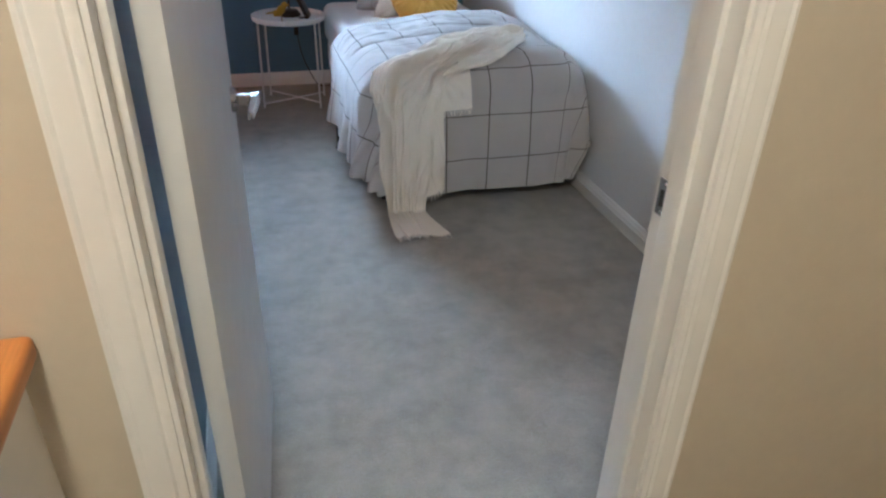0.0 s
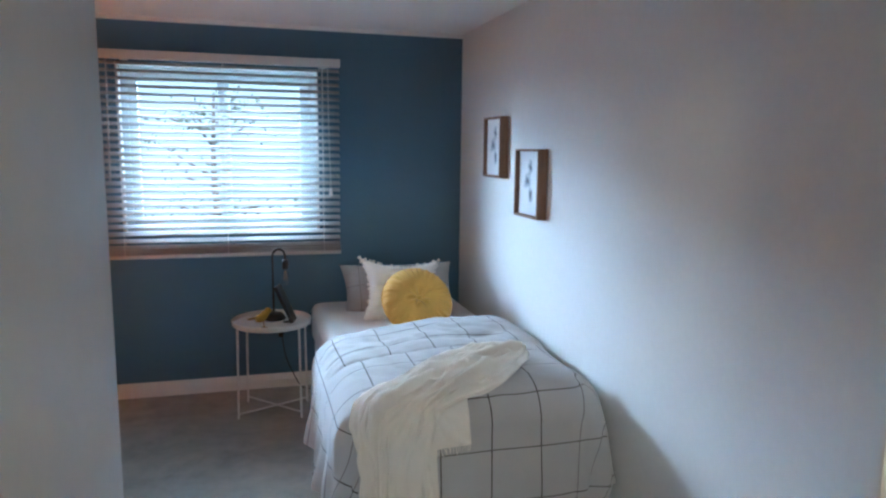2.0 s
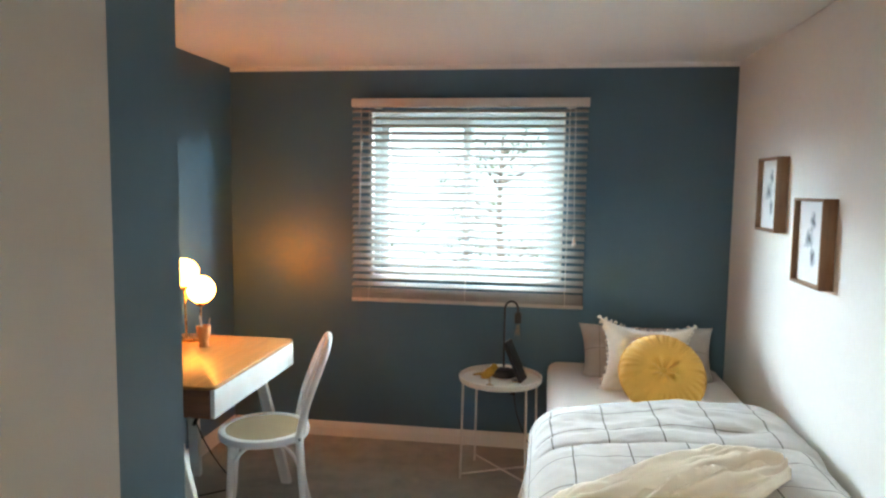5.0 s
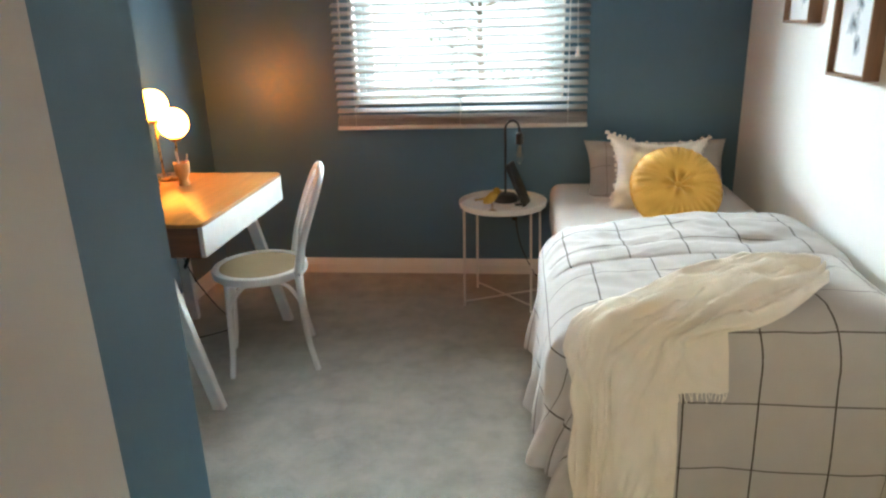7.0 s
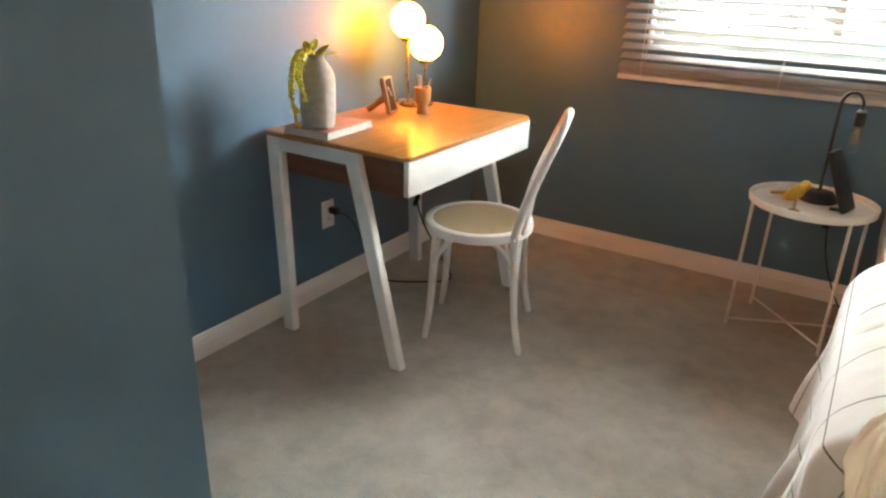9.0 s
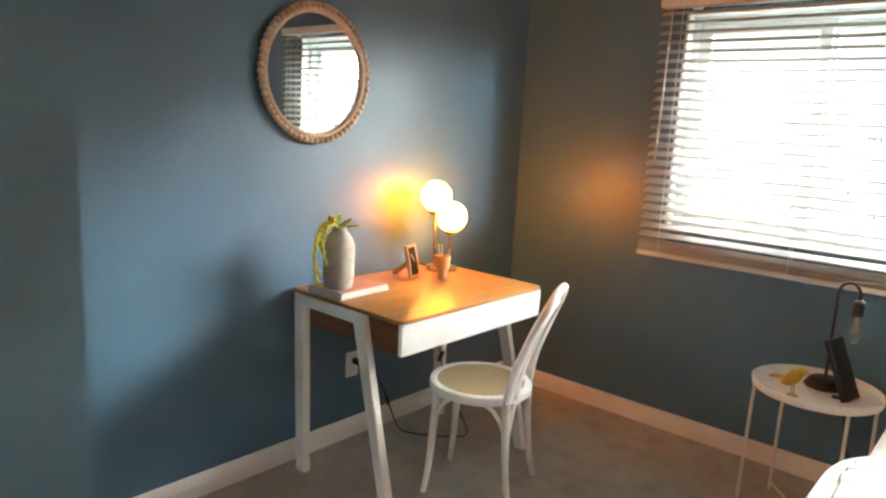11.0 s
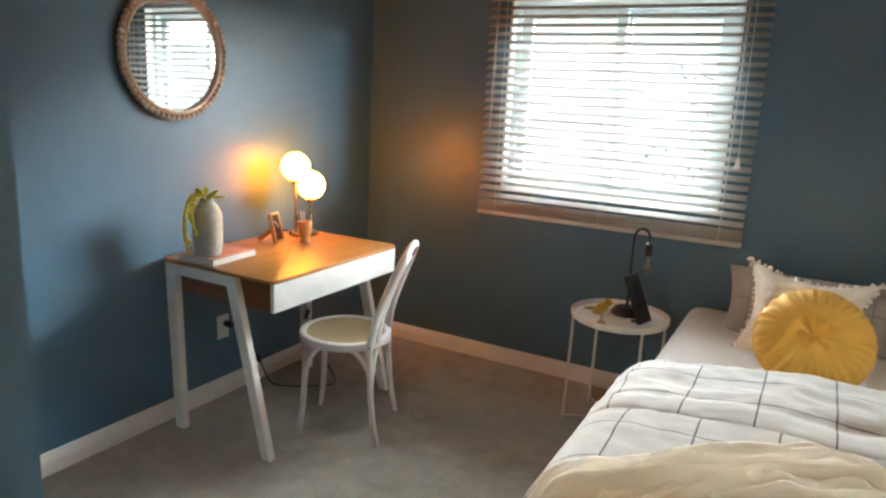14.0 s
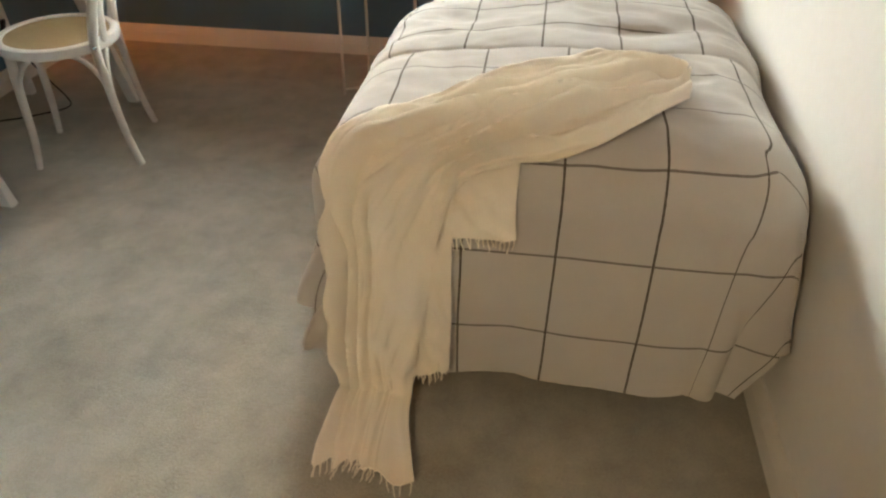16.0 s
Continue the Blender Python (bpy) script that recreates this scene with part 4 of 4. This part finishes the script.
bm = round_cushion(0.195, 0.15, -1)
bmesh.ops.remove_doubles(bm, verts=bm.verts, dist=2e-4)
part("front", bm, M["yellow"], yp, angle=75)
bm = round_cushion(0.195, 0.13, 1)
bmesh.ops.remove_doubles(bm, verts=bm.verts, dist=2e-4)
part("back", bm, M["yellow"], yp, angle=75)
part("piping", tube([(0.195 * math.cos(a), 0, 0.195 * math.sin(a)) for a in (2 * math.pi * i / 96 for i in range(96))], 0.005, 8, closed=True), M["yellow"], yp)
part("button", lathe([(0, 0.010), (0.010, 0.008), (0.015, 0.002), (0.013, -0.004), (0, -0.004)], 20), M["yellow"], yp).matrix_local = pose(0, -0.040, 0, 90, 0, 0)

# ---------------------------------------------------------------- side table and what stands on it
TX, TY, TZ = 0.380, 4.535, 0.530
table = thing("side_table", pose(TX, TY, 0), "round white metal tray side table with crossed base", "side table")
part("tray", lathe([(0, TZ - 0.012), (0.200, TZ - 0.012), (0.208, TZ - 0.010), (0.212, TZ + 0.008), (0.216, TZ + 0.010), (0.219, TZ + 0.008), (0.216, TZ - 0.016), (0.208, TZ - 0.022), (0, TZ - 0.022)], 56), M["white_metal"], table, "white round tray with low rim")
feet = []
for ang in (205, 312, 25, 132):
    a = radians(ang)
    c, s = math.cos(a), math.sin(a)
    feet.append((0.215 * c, 0.215 * s))
    part("leg", tube([(0.215 * c, 0.215 * s, 0.0), (0.207 * c, 0.207 * s, TZ - 0.016)], 0.0062, 10), M["white_metal"], table)
for a, b in ((feet[0], feet[2]), (feet[1], feet[3])):
    part("cross_bar", tube([(*a, 0.024 if a is feet[0] else 0.034), (*b, 0.024 if a is feet[0] else 0.034)], 0.005, 8), M["white_metal"], table)

LX, LY = 0.392, 4.600
blamp = thing("table_lamp", pose(LX, LY, TZ - 0.012), "black metal hook lamp with bare filament bulb", "lamp")
part("base", lathe([(0, 0), (0.066, 0), (0.069, 0.004), (0.067, 0.012), (0.052, 0.032), (0.046, 0.036), (0.012, 0.037), (0, 0.037)], 36), M["black_metal"], blamp)
hook = [(0, 0, 0.02), (0, 0, 0.36)] + [(0.035 - 0.035 * math.cos(a), 0, 0.36 + 0.045 * math.sin(a)) for a in (math.pi * k / 12 for k in range(1, 13))] + [(0.070, 0, 0.345)]
part("stem", tube(hook, 0.006, 12), M["black_metal"], blamp)
part("socket", lathe([(0, 0.06), (0.010, 0.058), (0.018, 0.050), (0.019, 0.0), (0.016, -0.002), (0, -0.002)], 24, center=(0.070, 0, 0.290)), M["black_metal"], blamp, "black lamp socket")
bulb = part("bulb", lathe([(0.012, 0.0), (0.013, -0.014), (0.018, -0.035), (0.0225, -0.060), (0.021, -0.078), (0.013, -0.094), (0.0, -0.100)], 24, center=(0.070, 0, 0.288)), M["bulb"], blamp, "clear glass filament bulb")
bulb.visible_shadow = False
fil = bmesh.new()
for k in range(5):
    a = 2 * math.pi * k / 5
    tube([(0.070 + 0.003 * math.cos(a), 0.003 * math.sin(a), 0.280), (0.070 + 0.007 * math.cos(a), 0.007 * math.sin(a), 0.225)], 0.0006, 6, fil)
part("filament", fil, M["filament"], bulb, "amber filament")
ccord = smooth_path([(0.03, 0.05, 0.008), (0.04, 0.135, 0.006), (0.045, 0.170, -0.03), (0.050, 0.185, -0.15), (0.075, 0.215, -0.30), (0.13, 0.245, -0.44), (0.18, 0.25, -0.513), (0.28, 0.22, -0.513)], 6)
cd = part("cord", tube(ccord, 0.0032, 8), M["rubber"], blamp, "black flex")
part("inline_switch", box(0.030, 0.058, 0.168, 0.188, -0.155, -0.095, 0.004), M["rubber"], cd)

tab = thing("tablet_stand", pose(0.500, 4.505, TZ - 0.012), "black tablet propped upright against the lamp", "tablet")
slab = part("case", box(-0.012, 0.008, -0.052, 0.052, 0.0, 0.222, 0.004, 3), M["black_plastic"], tab)
slab.matrix_local = pose(0, 0, 0.006, 0, -24, -14)
scr = part("screen", box(0.0082, 0.0092, -0.046, 0.046, 0.008, 0.214, 0.0004), gloss("dark_screen", (0.02, 0.018, 0.018), 0.12), tab, "dark glossy screen")
scr.matrix_local = slab.matrix_local.copy()
part("prop", box(-0.060, -0.008, -0.012, 0.012, 0.0, 0.008, 0.002), M["black_plastic"], tab)

bird = thing("bird_figurine", pose(0.328, 4.400, TZ - 0.012, 0, 0, -12) @ Matrix.Scale(1.06, 4), "small mustard yellow bird figurine on thin legs", "figurine")
bm = bmesh.new()
bmesh.ops.create_uvsphere(bm, u_segments=24, v_segments=16, radius=1.0)
for v in bm.verts:
    x, y, z = v.co
    taper = 1 - 0.35 * max(0, -x)
    v.co = Vector((0.036 * x - 0.004, 0.025 * y * taper, 0.062 + 0.028 * z * taper + 0.018 * x - 0.004 * max(0, -x)))
part("body", bm, M["bird"], bird)
bm = bmesh.new()
bmesh.ops.create_uvsphere(bm, u_segments=18, v_segments=12, radius=0.0175)
bmesh.ops.translate(bm, verts=bm.verts, vec=(0.026, 0, 0.094))
part("head", bm, M["bird"], bird)
part("tail", tube([(-0.025, 0, 0.058), (-0.050, 0, 0.052), (-0.078, 0, 0.046)], [0.012, 0.010, 0.006], 10, flat=0.5), M["bird"], bird)
part("beak", tube([(0.041, 0, 0.095), (0.053, 0, 0.094)], [0.005, 0.0008], 8), M["brass"], bird)
for s in (-1, 1):
    part("leg", tube([(0.004, s * 0.008, 0.045), (0.006, s * 0.009, 0.004)], 0.0018, 8), M["brass"], bird)
part("foot_plate", lathe([(0, 0.004), (0.018, 0.004), (0.020, 0.0), (0, 0.0)], 20, center=(0.006, 0, 0)), M["brass"], bird)

# ---------------------------------------------------------------- desk top things
DZ = 0.750
gl = thing("globe_lamp", pose(-1.132, 4.138, DZ), "brass table lamp with two lit opal glass globes", "lamp")
part("base", lathe([(0, 0), (0.072, 0), (0.075, 0.004), (0.074, 0.012), (0.066, 0.015), (0, 0.015)], 40), M["brass"], gl)
for nm, gx, gy, gz, r in (("globe", -0.022, -0.033, 0.337, 0.069), ("globe", 0.043, 0.006, 0.250, 0.068)):
    bx, by = gx * 0.95, gy * 0.95
    part("stem", tube([(bx * 0.9, by * 0.9, 0.010), (gx, gy, gz - r + 0.004)], 0.0052, 12), M["brass"], gl)
    part("collar", lathe([(0, -0.012), (0.024, -0.012), (0.028, -0.004), (0.028, 0.004), (0, 0.004)], 28, center=(gx, gy, gz - r)), M["brass"], gl, "brass globe holder")
    bm = bmesh.new()
    bmesh.ops.create_uvsphere(bm, u_segments=40, v_segments=24, radius=r)
    bmesh.ops.translate(bm, verts=bm.verts, vec=(gx, gy, gz))
    for v in bm.verts:
        v.co.z = max(v.co.z, gz - r * 0.955)
    part(nm, bm, M["globe"], gl, "lit white opal glass globe")

bk = thing("book_stack", pose(-1.078, 3.535, DZ, 0, 0, 4), "two thin magazines with a coral cover on the desk", "book")
for k, (hx, hy, z, cover) in enumerate(((0.092, 0.128, 0.0, "paper"), (0.090, 0.124, 0.0125, "pink_cover"))):
    b = part("magazine", box(-hx, hx, -hy, hy, z + 0.0012, z + 0.0108, 0.002), M["paper"], bk)
    part("cover", box(-hx - 0.001, hx + 0.001, -hy - 0.001, hy + 0.001, z + 0.0108, z + 0.0124, 0.0006), M[cover], b, "coral printed cover" if k else "")
    part("back_cover", box(-hx - 0.001, hx + 0.001, -hy - 0.001, hy + 0.001, z, z + 0.0012), M["paper"], b)

VX, VY, VZ = -1.068, 3.472, DZ + 0.0250
vase = thing("vase", pose(VX, VY, VZ), "tall speckled stoneware bottle vase on the magazines", "vase")
part("body", lathe([(0, 0), (0.048, 0), (0.055, 0.006), (0.059, 0.050), (0.0595, 0.135), (0.0585, 0.158), (0.0590, 0.161), (0.0535, 0.180), (0.042, 0.202), (0.030, 0.216), (0.026, 0.224), (0.0255, 0.232), (0.028, 0.236), (0.022, 0.235), (0.020, 0.22), (0, 0.212)], 44), M["ceramic"], vase)
plant = thing("trailing_plant", pose(VX, VY, VZ + 0.226), "yellow-green trailing succulent hanging out of the vase", "plant")
rng = random.Random(11)
for k, (dx, dy, drop, rad) in enumerate(((-0.034, -0.080, 0.175, 0.0058), (-0.012, -0.094, 0.215, 0.0056), (0.012, -0.084, 0.130, 0.0058), (-0.020, -0.070, 0.100, 0.0056))):
    st = smooth_path([(0, 0, -0.02), (dx * 0.3, dy * 0.3, 0.022), (dx * 0.8, dy * 0.75, 0.012), (dx, dy, -0.04), (dx * 1.1 + rng.uniform(-0.01, 0.01), dy * 1.05, -drop * 0.65), (dx * 0.9, dy * 0.98 + 0.012, -drop)], 8)
    stem = part("stem", tube(st, [rad * (0.65 + 0.35 * math.sin(9 * i)) for i in range(len(st))], 8), M["leaf"], plant)
    bm = bmesh.new()
    for p in st[8:]:
        for q in range(2):
            own = bmesh.new()
            bmesh.ops.create_icosphere(own, subdivisions=1, radius=0.0044)
            a = rng.uniform(0, 6.28)
            m = Matrix.Translation(p + Vector((0.007 * math.cos(a), 0.007 * math.sin(a), rng.uniform(-0.004, 0.004)))) @ pose(0, 0, 0, rng.uniform(0, 180), rng.uniform(0, 180), 0) @ Matrix.Diagonal((1.4, 0.7, 0.6, 1))
            bmesh.ops.transform(own, matrix=m, verts=own.verts)
            merge(bm, own)
    part("leaves", bm, M["leaf"], stem)


def leaf_mesh(length, width, curl):
    def at(u, v):
        w = width * math.sin(math.pi * min(1.0, 0.08 + 0.92 * v)) ** 0.7 * (u - 0.5)
        return Vector((length * v, w, curl * v * v - abs(w) * 0.3))
    return surface(at, 6, 10, None, 0.0025)


for m, ln, mat in ((pose(0, 0.01, 0.008, 0, -10, 62), 0.062, "leaf_dark"), (pose(0, 0, 0.01, 0, -38, 80), 0.05, "leaf_dark"), (pose(-0.005, -0.02, 0.015, 0, -60, -70), 0.045, "leaf"), (pose(0.005, -0.025, 0.020, 20, -75, -20), 0.04, "leaf_dark")):
    part("leaf", leaf_mesh(ln * 1.15, 0.036, -0.012), M[mat], plant).matrix_local = m

ez = thing("photo_stand", pose(-1.108, 3.900, DZ, 0, 0, 14), "small light wood photo stand with a dark glossy face", "photo stand")
tilt = pose(0.030, 0, 0.001, 0, -13, 0)
bm = box(-0.009, 0.009, -0.038, -0.030, 0.004, 0.142, 0.002)
box(-0.009, 0.009, 0.030, 0.038, 0.004, 0.142, 0.002, bm=bm)
box(-0.009, 0.009, -0.030, 0.030, 0.004, 0.013, 0.002, bm=bm)
box(-0.009, 0.009, -0.030, 0.030, 0.133, 0.142, 0.002, bm=bm)
part("surround", bm, M["gold_wood"], ez).matrix_local = tilt
cardm = part("face", box(-0.008, 0.005, -0.030, 0.030, 0.013, 0.133), gloss("dark_card", (0.07, 0.055, 0.045), 0.2), ez, "dark glossy face")
cardm.matrix_local = tilt
part("pale_mark", tube([(0.0055, -0.012, 0.105), (0.0055, 0.004, 0.086), (0.0055, 0.012, 0.070)], 0.0022, 6), M["paper"], cardm)
part("back_leg", tube(smooth_path([(0.008, 0, 0.072), (-0.020, 0, 0.050), (-0.055, 0, 0.022), (-0.074, 0, 0.012)], 5), [0.012 + 0.001 * math.sin(i * 0.6) for i in range(16)], 12), M["gold_wood"], ez, "turned light wood back leg")

cup = thing("pencil_cup", pose(-1.002, 3.998, DZ) @ Matrix.Scale(1.15, 4), "small wooden footed cup with glass rim holding pencils", "cup")
part("body", lathe([(0, 0), (0.020, 0), (0.021, 0.004), (0.017, 0.020), (0.018, 0.030), (0.027, 0.045), (0.029, 0.075), (0.029, 0.088), (0.025, 0.088), (0.024, 0.06), (0, 0.055)], 32), M["gold_wood"], cup)
for k in range(3):
    a = 2.1 * k + 0.4
    part("pencil", tube([(0.010 * math.cos(a), 0.010 * math.sin(a), 0.056), (0.026 * math.cos(a), 0.026 * math.sin(a), 0.118 + 0.008 * k)], 0.003, 6), M["paper"], cup)

# ---------------------------------------------------------------- cords and outlets


def outlet(name, m, label):
    o = thing(name, m, label, "outlet")
    part("plate", box(-0.035, 0.035, -0.006, 0, -0.057, 0.057, 0.003, 3), M["plate"], o)
    for z in (-0.021, 0.021):
        soc = part("socket", box(-0.016, 0.016, -0.008, -0.006, z - 0.014, z + 0.014, 0.001), M["plate"], o)
        for sx in (-0.006, 0.006):
            part("slot", box(sx - 0.001, sx + 0.001, -0.0085, -0.0079, z - 0.004, z + 0.005), M["dark"], soc)
    return o


outlet("wall_outlet", pose(WEST, 3.748, 0.340, 0, 0, 90), "white duplex outlet with a black plug in it")
blank = thing("wall_plate", pose(EAST, 2.132, 0.338, 0, 0, -90), "blank white cover plate above the baseboard", "wall plate")
part("plate", box(-0.036, 0.036, -0.012, 0, -0.057, 0.057, 0.003, 3), M["plate"], blank)
for z in (-0.042, 0.042):
    part("screw", lathe([(0, 0.0125), (0.003, 0.0125), (0.0035, 0.0115), (0, 0.0115)], 10, center=(0, 0, 0)), M["plate"], blank).matrix_local = pose(0, 0, z, 90, 0, 0)

# flex of the globe lamp: over the back of the desk, down, a loop on the carpet, and up to the outlet
OG = Vector((-1.132, 4.138, DZ))
flex = smooth_path([Vector(p) - OG for p in ((-1.165, 4.11, 0.755), (-1.235, 4.13, 0.755), (-1.270, 4.15, 0.735), (-1.266, 4.19, 0.58), (-1.20, 4.22, 0.38), (-1.13, 4.20, 0.23), (-1.05, 4.21, 0.09), (-0.965, 4.19, 0.010), (-0.925, 4.12, 0.006), (-0.985, 4.05, 0.006), (-1.09, 3.975, 0.006), (-1.18, 3.955, 0.010), (-1.235, 3.945, 0.10), (-1.245, 3.90, 0.21), (-1.235, 3.82, 0.315), (-1.255, 3.765, 0.352))], 6)
fx = part("flex", tube(flex, 0.0034, 8), M["rubber"], gl, "black lamp flex")
part("inline_switch", lathe([(0, -0.032), (0.007, -0.030), (0.010, -0.018), (0.010, 0.018), (0.007, 0.030), (0, 0.032)], 14), M["rubber"], fx).matrix_local = Matrix.Translation(Vector((-1.165, 4.21, 0.305)) - OG) @ pose(0, 0, 0, 0, 25, 0)
part("inline_switch", lathe([(0, -0.028), (0.007, -0.026), (0.009, -0.016), (0.009, 0.016), (0.007, 0.026), (0, 0.028)], 14), M["rubber"], fx).matrix_local = Matrix.Translation(Vector((-1.240, 3.935, 0.132)) - OG) @ pose(0, 0, 0, 20, 0, 0)
part("plug", box(-0.016, 0.026, -0.012, 0.012, -0.013, 0.013, 0.004), M["rubber"], fx).matrix_local = Matrix.Translation(Vector((-1.266, 3.757, 0.357)) - OG)

# ---------------------------------------------------------------- mirror
mir = thing("round_mirror", pose(WEST + 0.002, 3.510, 1.572, 0, 90, 0), "round mirror in a beaded natural wood frame", "mirror")
part("glass", lathe([(0, 0.014), (0.230, 0.014), (0.230, 0.006), (0, 0.006)], 64), M["mirror"], mir, "mirror glass", angle=30)
part("frame", lathe([(0.226, 0.0), (0.225, 0.022), (0.228, 0.028), (0.234, 0.030), (0.241, 0.028), (0.247, 0.020), (0.248, 0.0), (0.226, 0.0)], 72), M["bead_wood"], mir, "turned wood ring")
own = bmesh.new()
bmesh.ops.create_uvsphere(own, u_segments=10, v_segments=7, radius=0.0128)
bead = None
for k in range(62):
    a = 2 * math.pi * k / 62
    if bead is None:
        bead = part("bead", own, M["bead_wood"], mir)
        ob = bead
    else:
        ob = new("bead", bead.data)
        ob.parent = mir
    ob.matrix_local = Matrix.Translation((0.2545 * math.cos(a), 0.2545 * math.sin(a), 0.021)) @ pose(0, 0, 0, 0, 0, math.degrees(a))

# ---------------------------------------------------------------- pictures


def picture(y0, y1, z0, z1, label):
    cy, cz, hy, hz, d, w = (y0 + y1) / 2, (z0 + z1) / 2, (y1 - y0) / 2, (z1 - z0) / 2, 0.050, 0.011
    p = thing("picture_frame", pose(EAST, cy, cz), label, "picture", "pair of framed prints")
    for nm, a, b, c, e in (("frame_side", -hy, -hy + w, -hz, hz), ("frame_side", hy - w, hy, -hz, hz), ("frame_rail", -hy + w, hy - w, -hz, -hz + w), ("frame_rail", -hy + w, hy - w, hz - w, hz)):
        part(nm, box(-d, 0, a, b, c, e, 0.0015), M["frame_wood"], p)
    part("backing", box(-0.026, 0, -hy + w, hy - w, -hz + w, hz - w), M["paper"], p, "white mount")
    part("print", box(-0.030, -0.026, -hy + w + 0.003, hy - w - 0.003, -hz + w + 0.003, hz - w - 0.003), M["art"], p, "watercolour botanical print on white paper", smooth=False)


picture(3.560, 3.848, 1.176, 1.502, "deep brown wood frame with pale botanical print")
picture(4.070, 4.335, 1.348, 1.672, "deep brown wood frame with grey botanical print")

# ---------------------------------------------------------------- hallway things
hw = thing("stair_half_wall", pose(-0.222, 0.0, 0), "white stair half wall with an orange oak cap", "railing")
part("wall_panel", box(-0.045, 0.045, -1.6, HALL_Y, 0, 0.865), M["trim"], hw, smooth=False)
part("cap", box(-0.075, 0.072, -1.62, HALL_Y - 0.001, 0.865, 0.898, 0.010, 3), M["rail_wood"], hw, "orange oak handrail cap")
part("cove", box(-0.055, 0.055, -1.61, HALL_Y - 0.001, 0.845, 0.8645, 0.004), M["trim"], hw)
hl = thing("ceiling_light", pose(-0.09, -0.17, 2.32), "hallway ceiling light with an opal globe, switched on", "ceiling light")
part("canopy", lathe([(0, 0), (0.088, 0), (0.090, -0.006), (0.084, -0.018), (0, -0.018)], 40), M["white_metal"], hl)
part("diffuser", lathe([(0.050, -0.018)] + [(0.080 * math.sin(a), -0.080 + 0.080 * math.cos(a)) for a in [0.68 + 0.1640 * i for i in range(16)]], 40), glowing("hall_globe_lit", (1.0, 0.74, 0.46), HALL), hl, "lit opal globe")

# ---------------------------------------------------------------- outside the window
setting("ground", box(-60, 60, 5.066, 90, -3.1, -3.0), M["grass"], "lawn outside, a storey below", "ground")


def tree(x, y, h, seed):
    rng = random.Random(seed)
    t = thing("tree", pose(x, y, -3.0), "leafy garden tree seen through the blind", "tree", "garden trees")
    bm = bmesh.new()
    tube(smooth_path([(0, 0, 0), (0.05, 0.02, h * 0.3), (-0.04, 0.05, h * 0.6), (0.02, 0, h * 0.92)], 5), [0.17 - 0.14 * i / 15 for i in range(16)], 10, bm)
    tips = []
    for k in range(15):
        z = h * rng.uniform(0.3, 0.85)
        a, ln = rng.uniform(0, 6.28), h * rng.uniform(0.16, 0.34) * (1.15 - 0.5 * z / h)
        tip = Vector((ln * math.cos(a), ln * math.sin(a), z + ln * rng.uniform(0.2, 0.7)))
        tube([(0, 0, z), tip * 0.5 + Vector((0, 0, z * 0.5 - 0.05)), tip], [0.05, 0.032, 0.01], 6, bm)
        tips += [tip, tip.lerp(Vector((0, 0, z)), 0.4)]
    part("trunk", bm, M["bark"], t)
    verts, faces = [], []
    for tip in tips:
        for _ in range(10):
            c = tip + Vector((rng.gauss(0, 0.30), rng.gauss(0, 0.30), rng.gauss(0, 0.24)))
            e = Euler((rng.uniform(0, 6.28), rng.uniform(0, 6.28), rng.uniform(0, 6.28))).to_matrix()
            s = rng.uniform(0.06, 0.12)
            i = len(verts)
            verts += [c + e @ Vector(q) * s for q in ((-1, 0, 0), (0, -0.45, 0.1), (1, 0, 0), (0, 0.45, 0.1))]
            faces.append((i, i + 1, i + 2, i + 3))
    me = bpy.data.meshes.new("crown")
    me.from_pydata(verts, [], faces)
    me.materials.append(M["foliage"])
    cr = new("crown", me)
    cr.parent = t
    tagged(cr, "", "", "", "stuff")


tree(-0.6, 20.0, 6.4, 1)
tree(4.2, 21.0, 6.2, 3)
bm = bmesh.new()
bm.faces.new([bm.verts.new(p) for p in ((-34, 27, -3.05), (34, 27, -3.05), (34, 27, 11), (-34, 27, 11))])
setting("backdrop", bm, glowing("bright_overcast_distance", (0.90, 0.97, 1.0), DAYLIGHT, (0.02, 0.02, 0.02)), "bright white overcast distance beyond the garden", "backdrop")
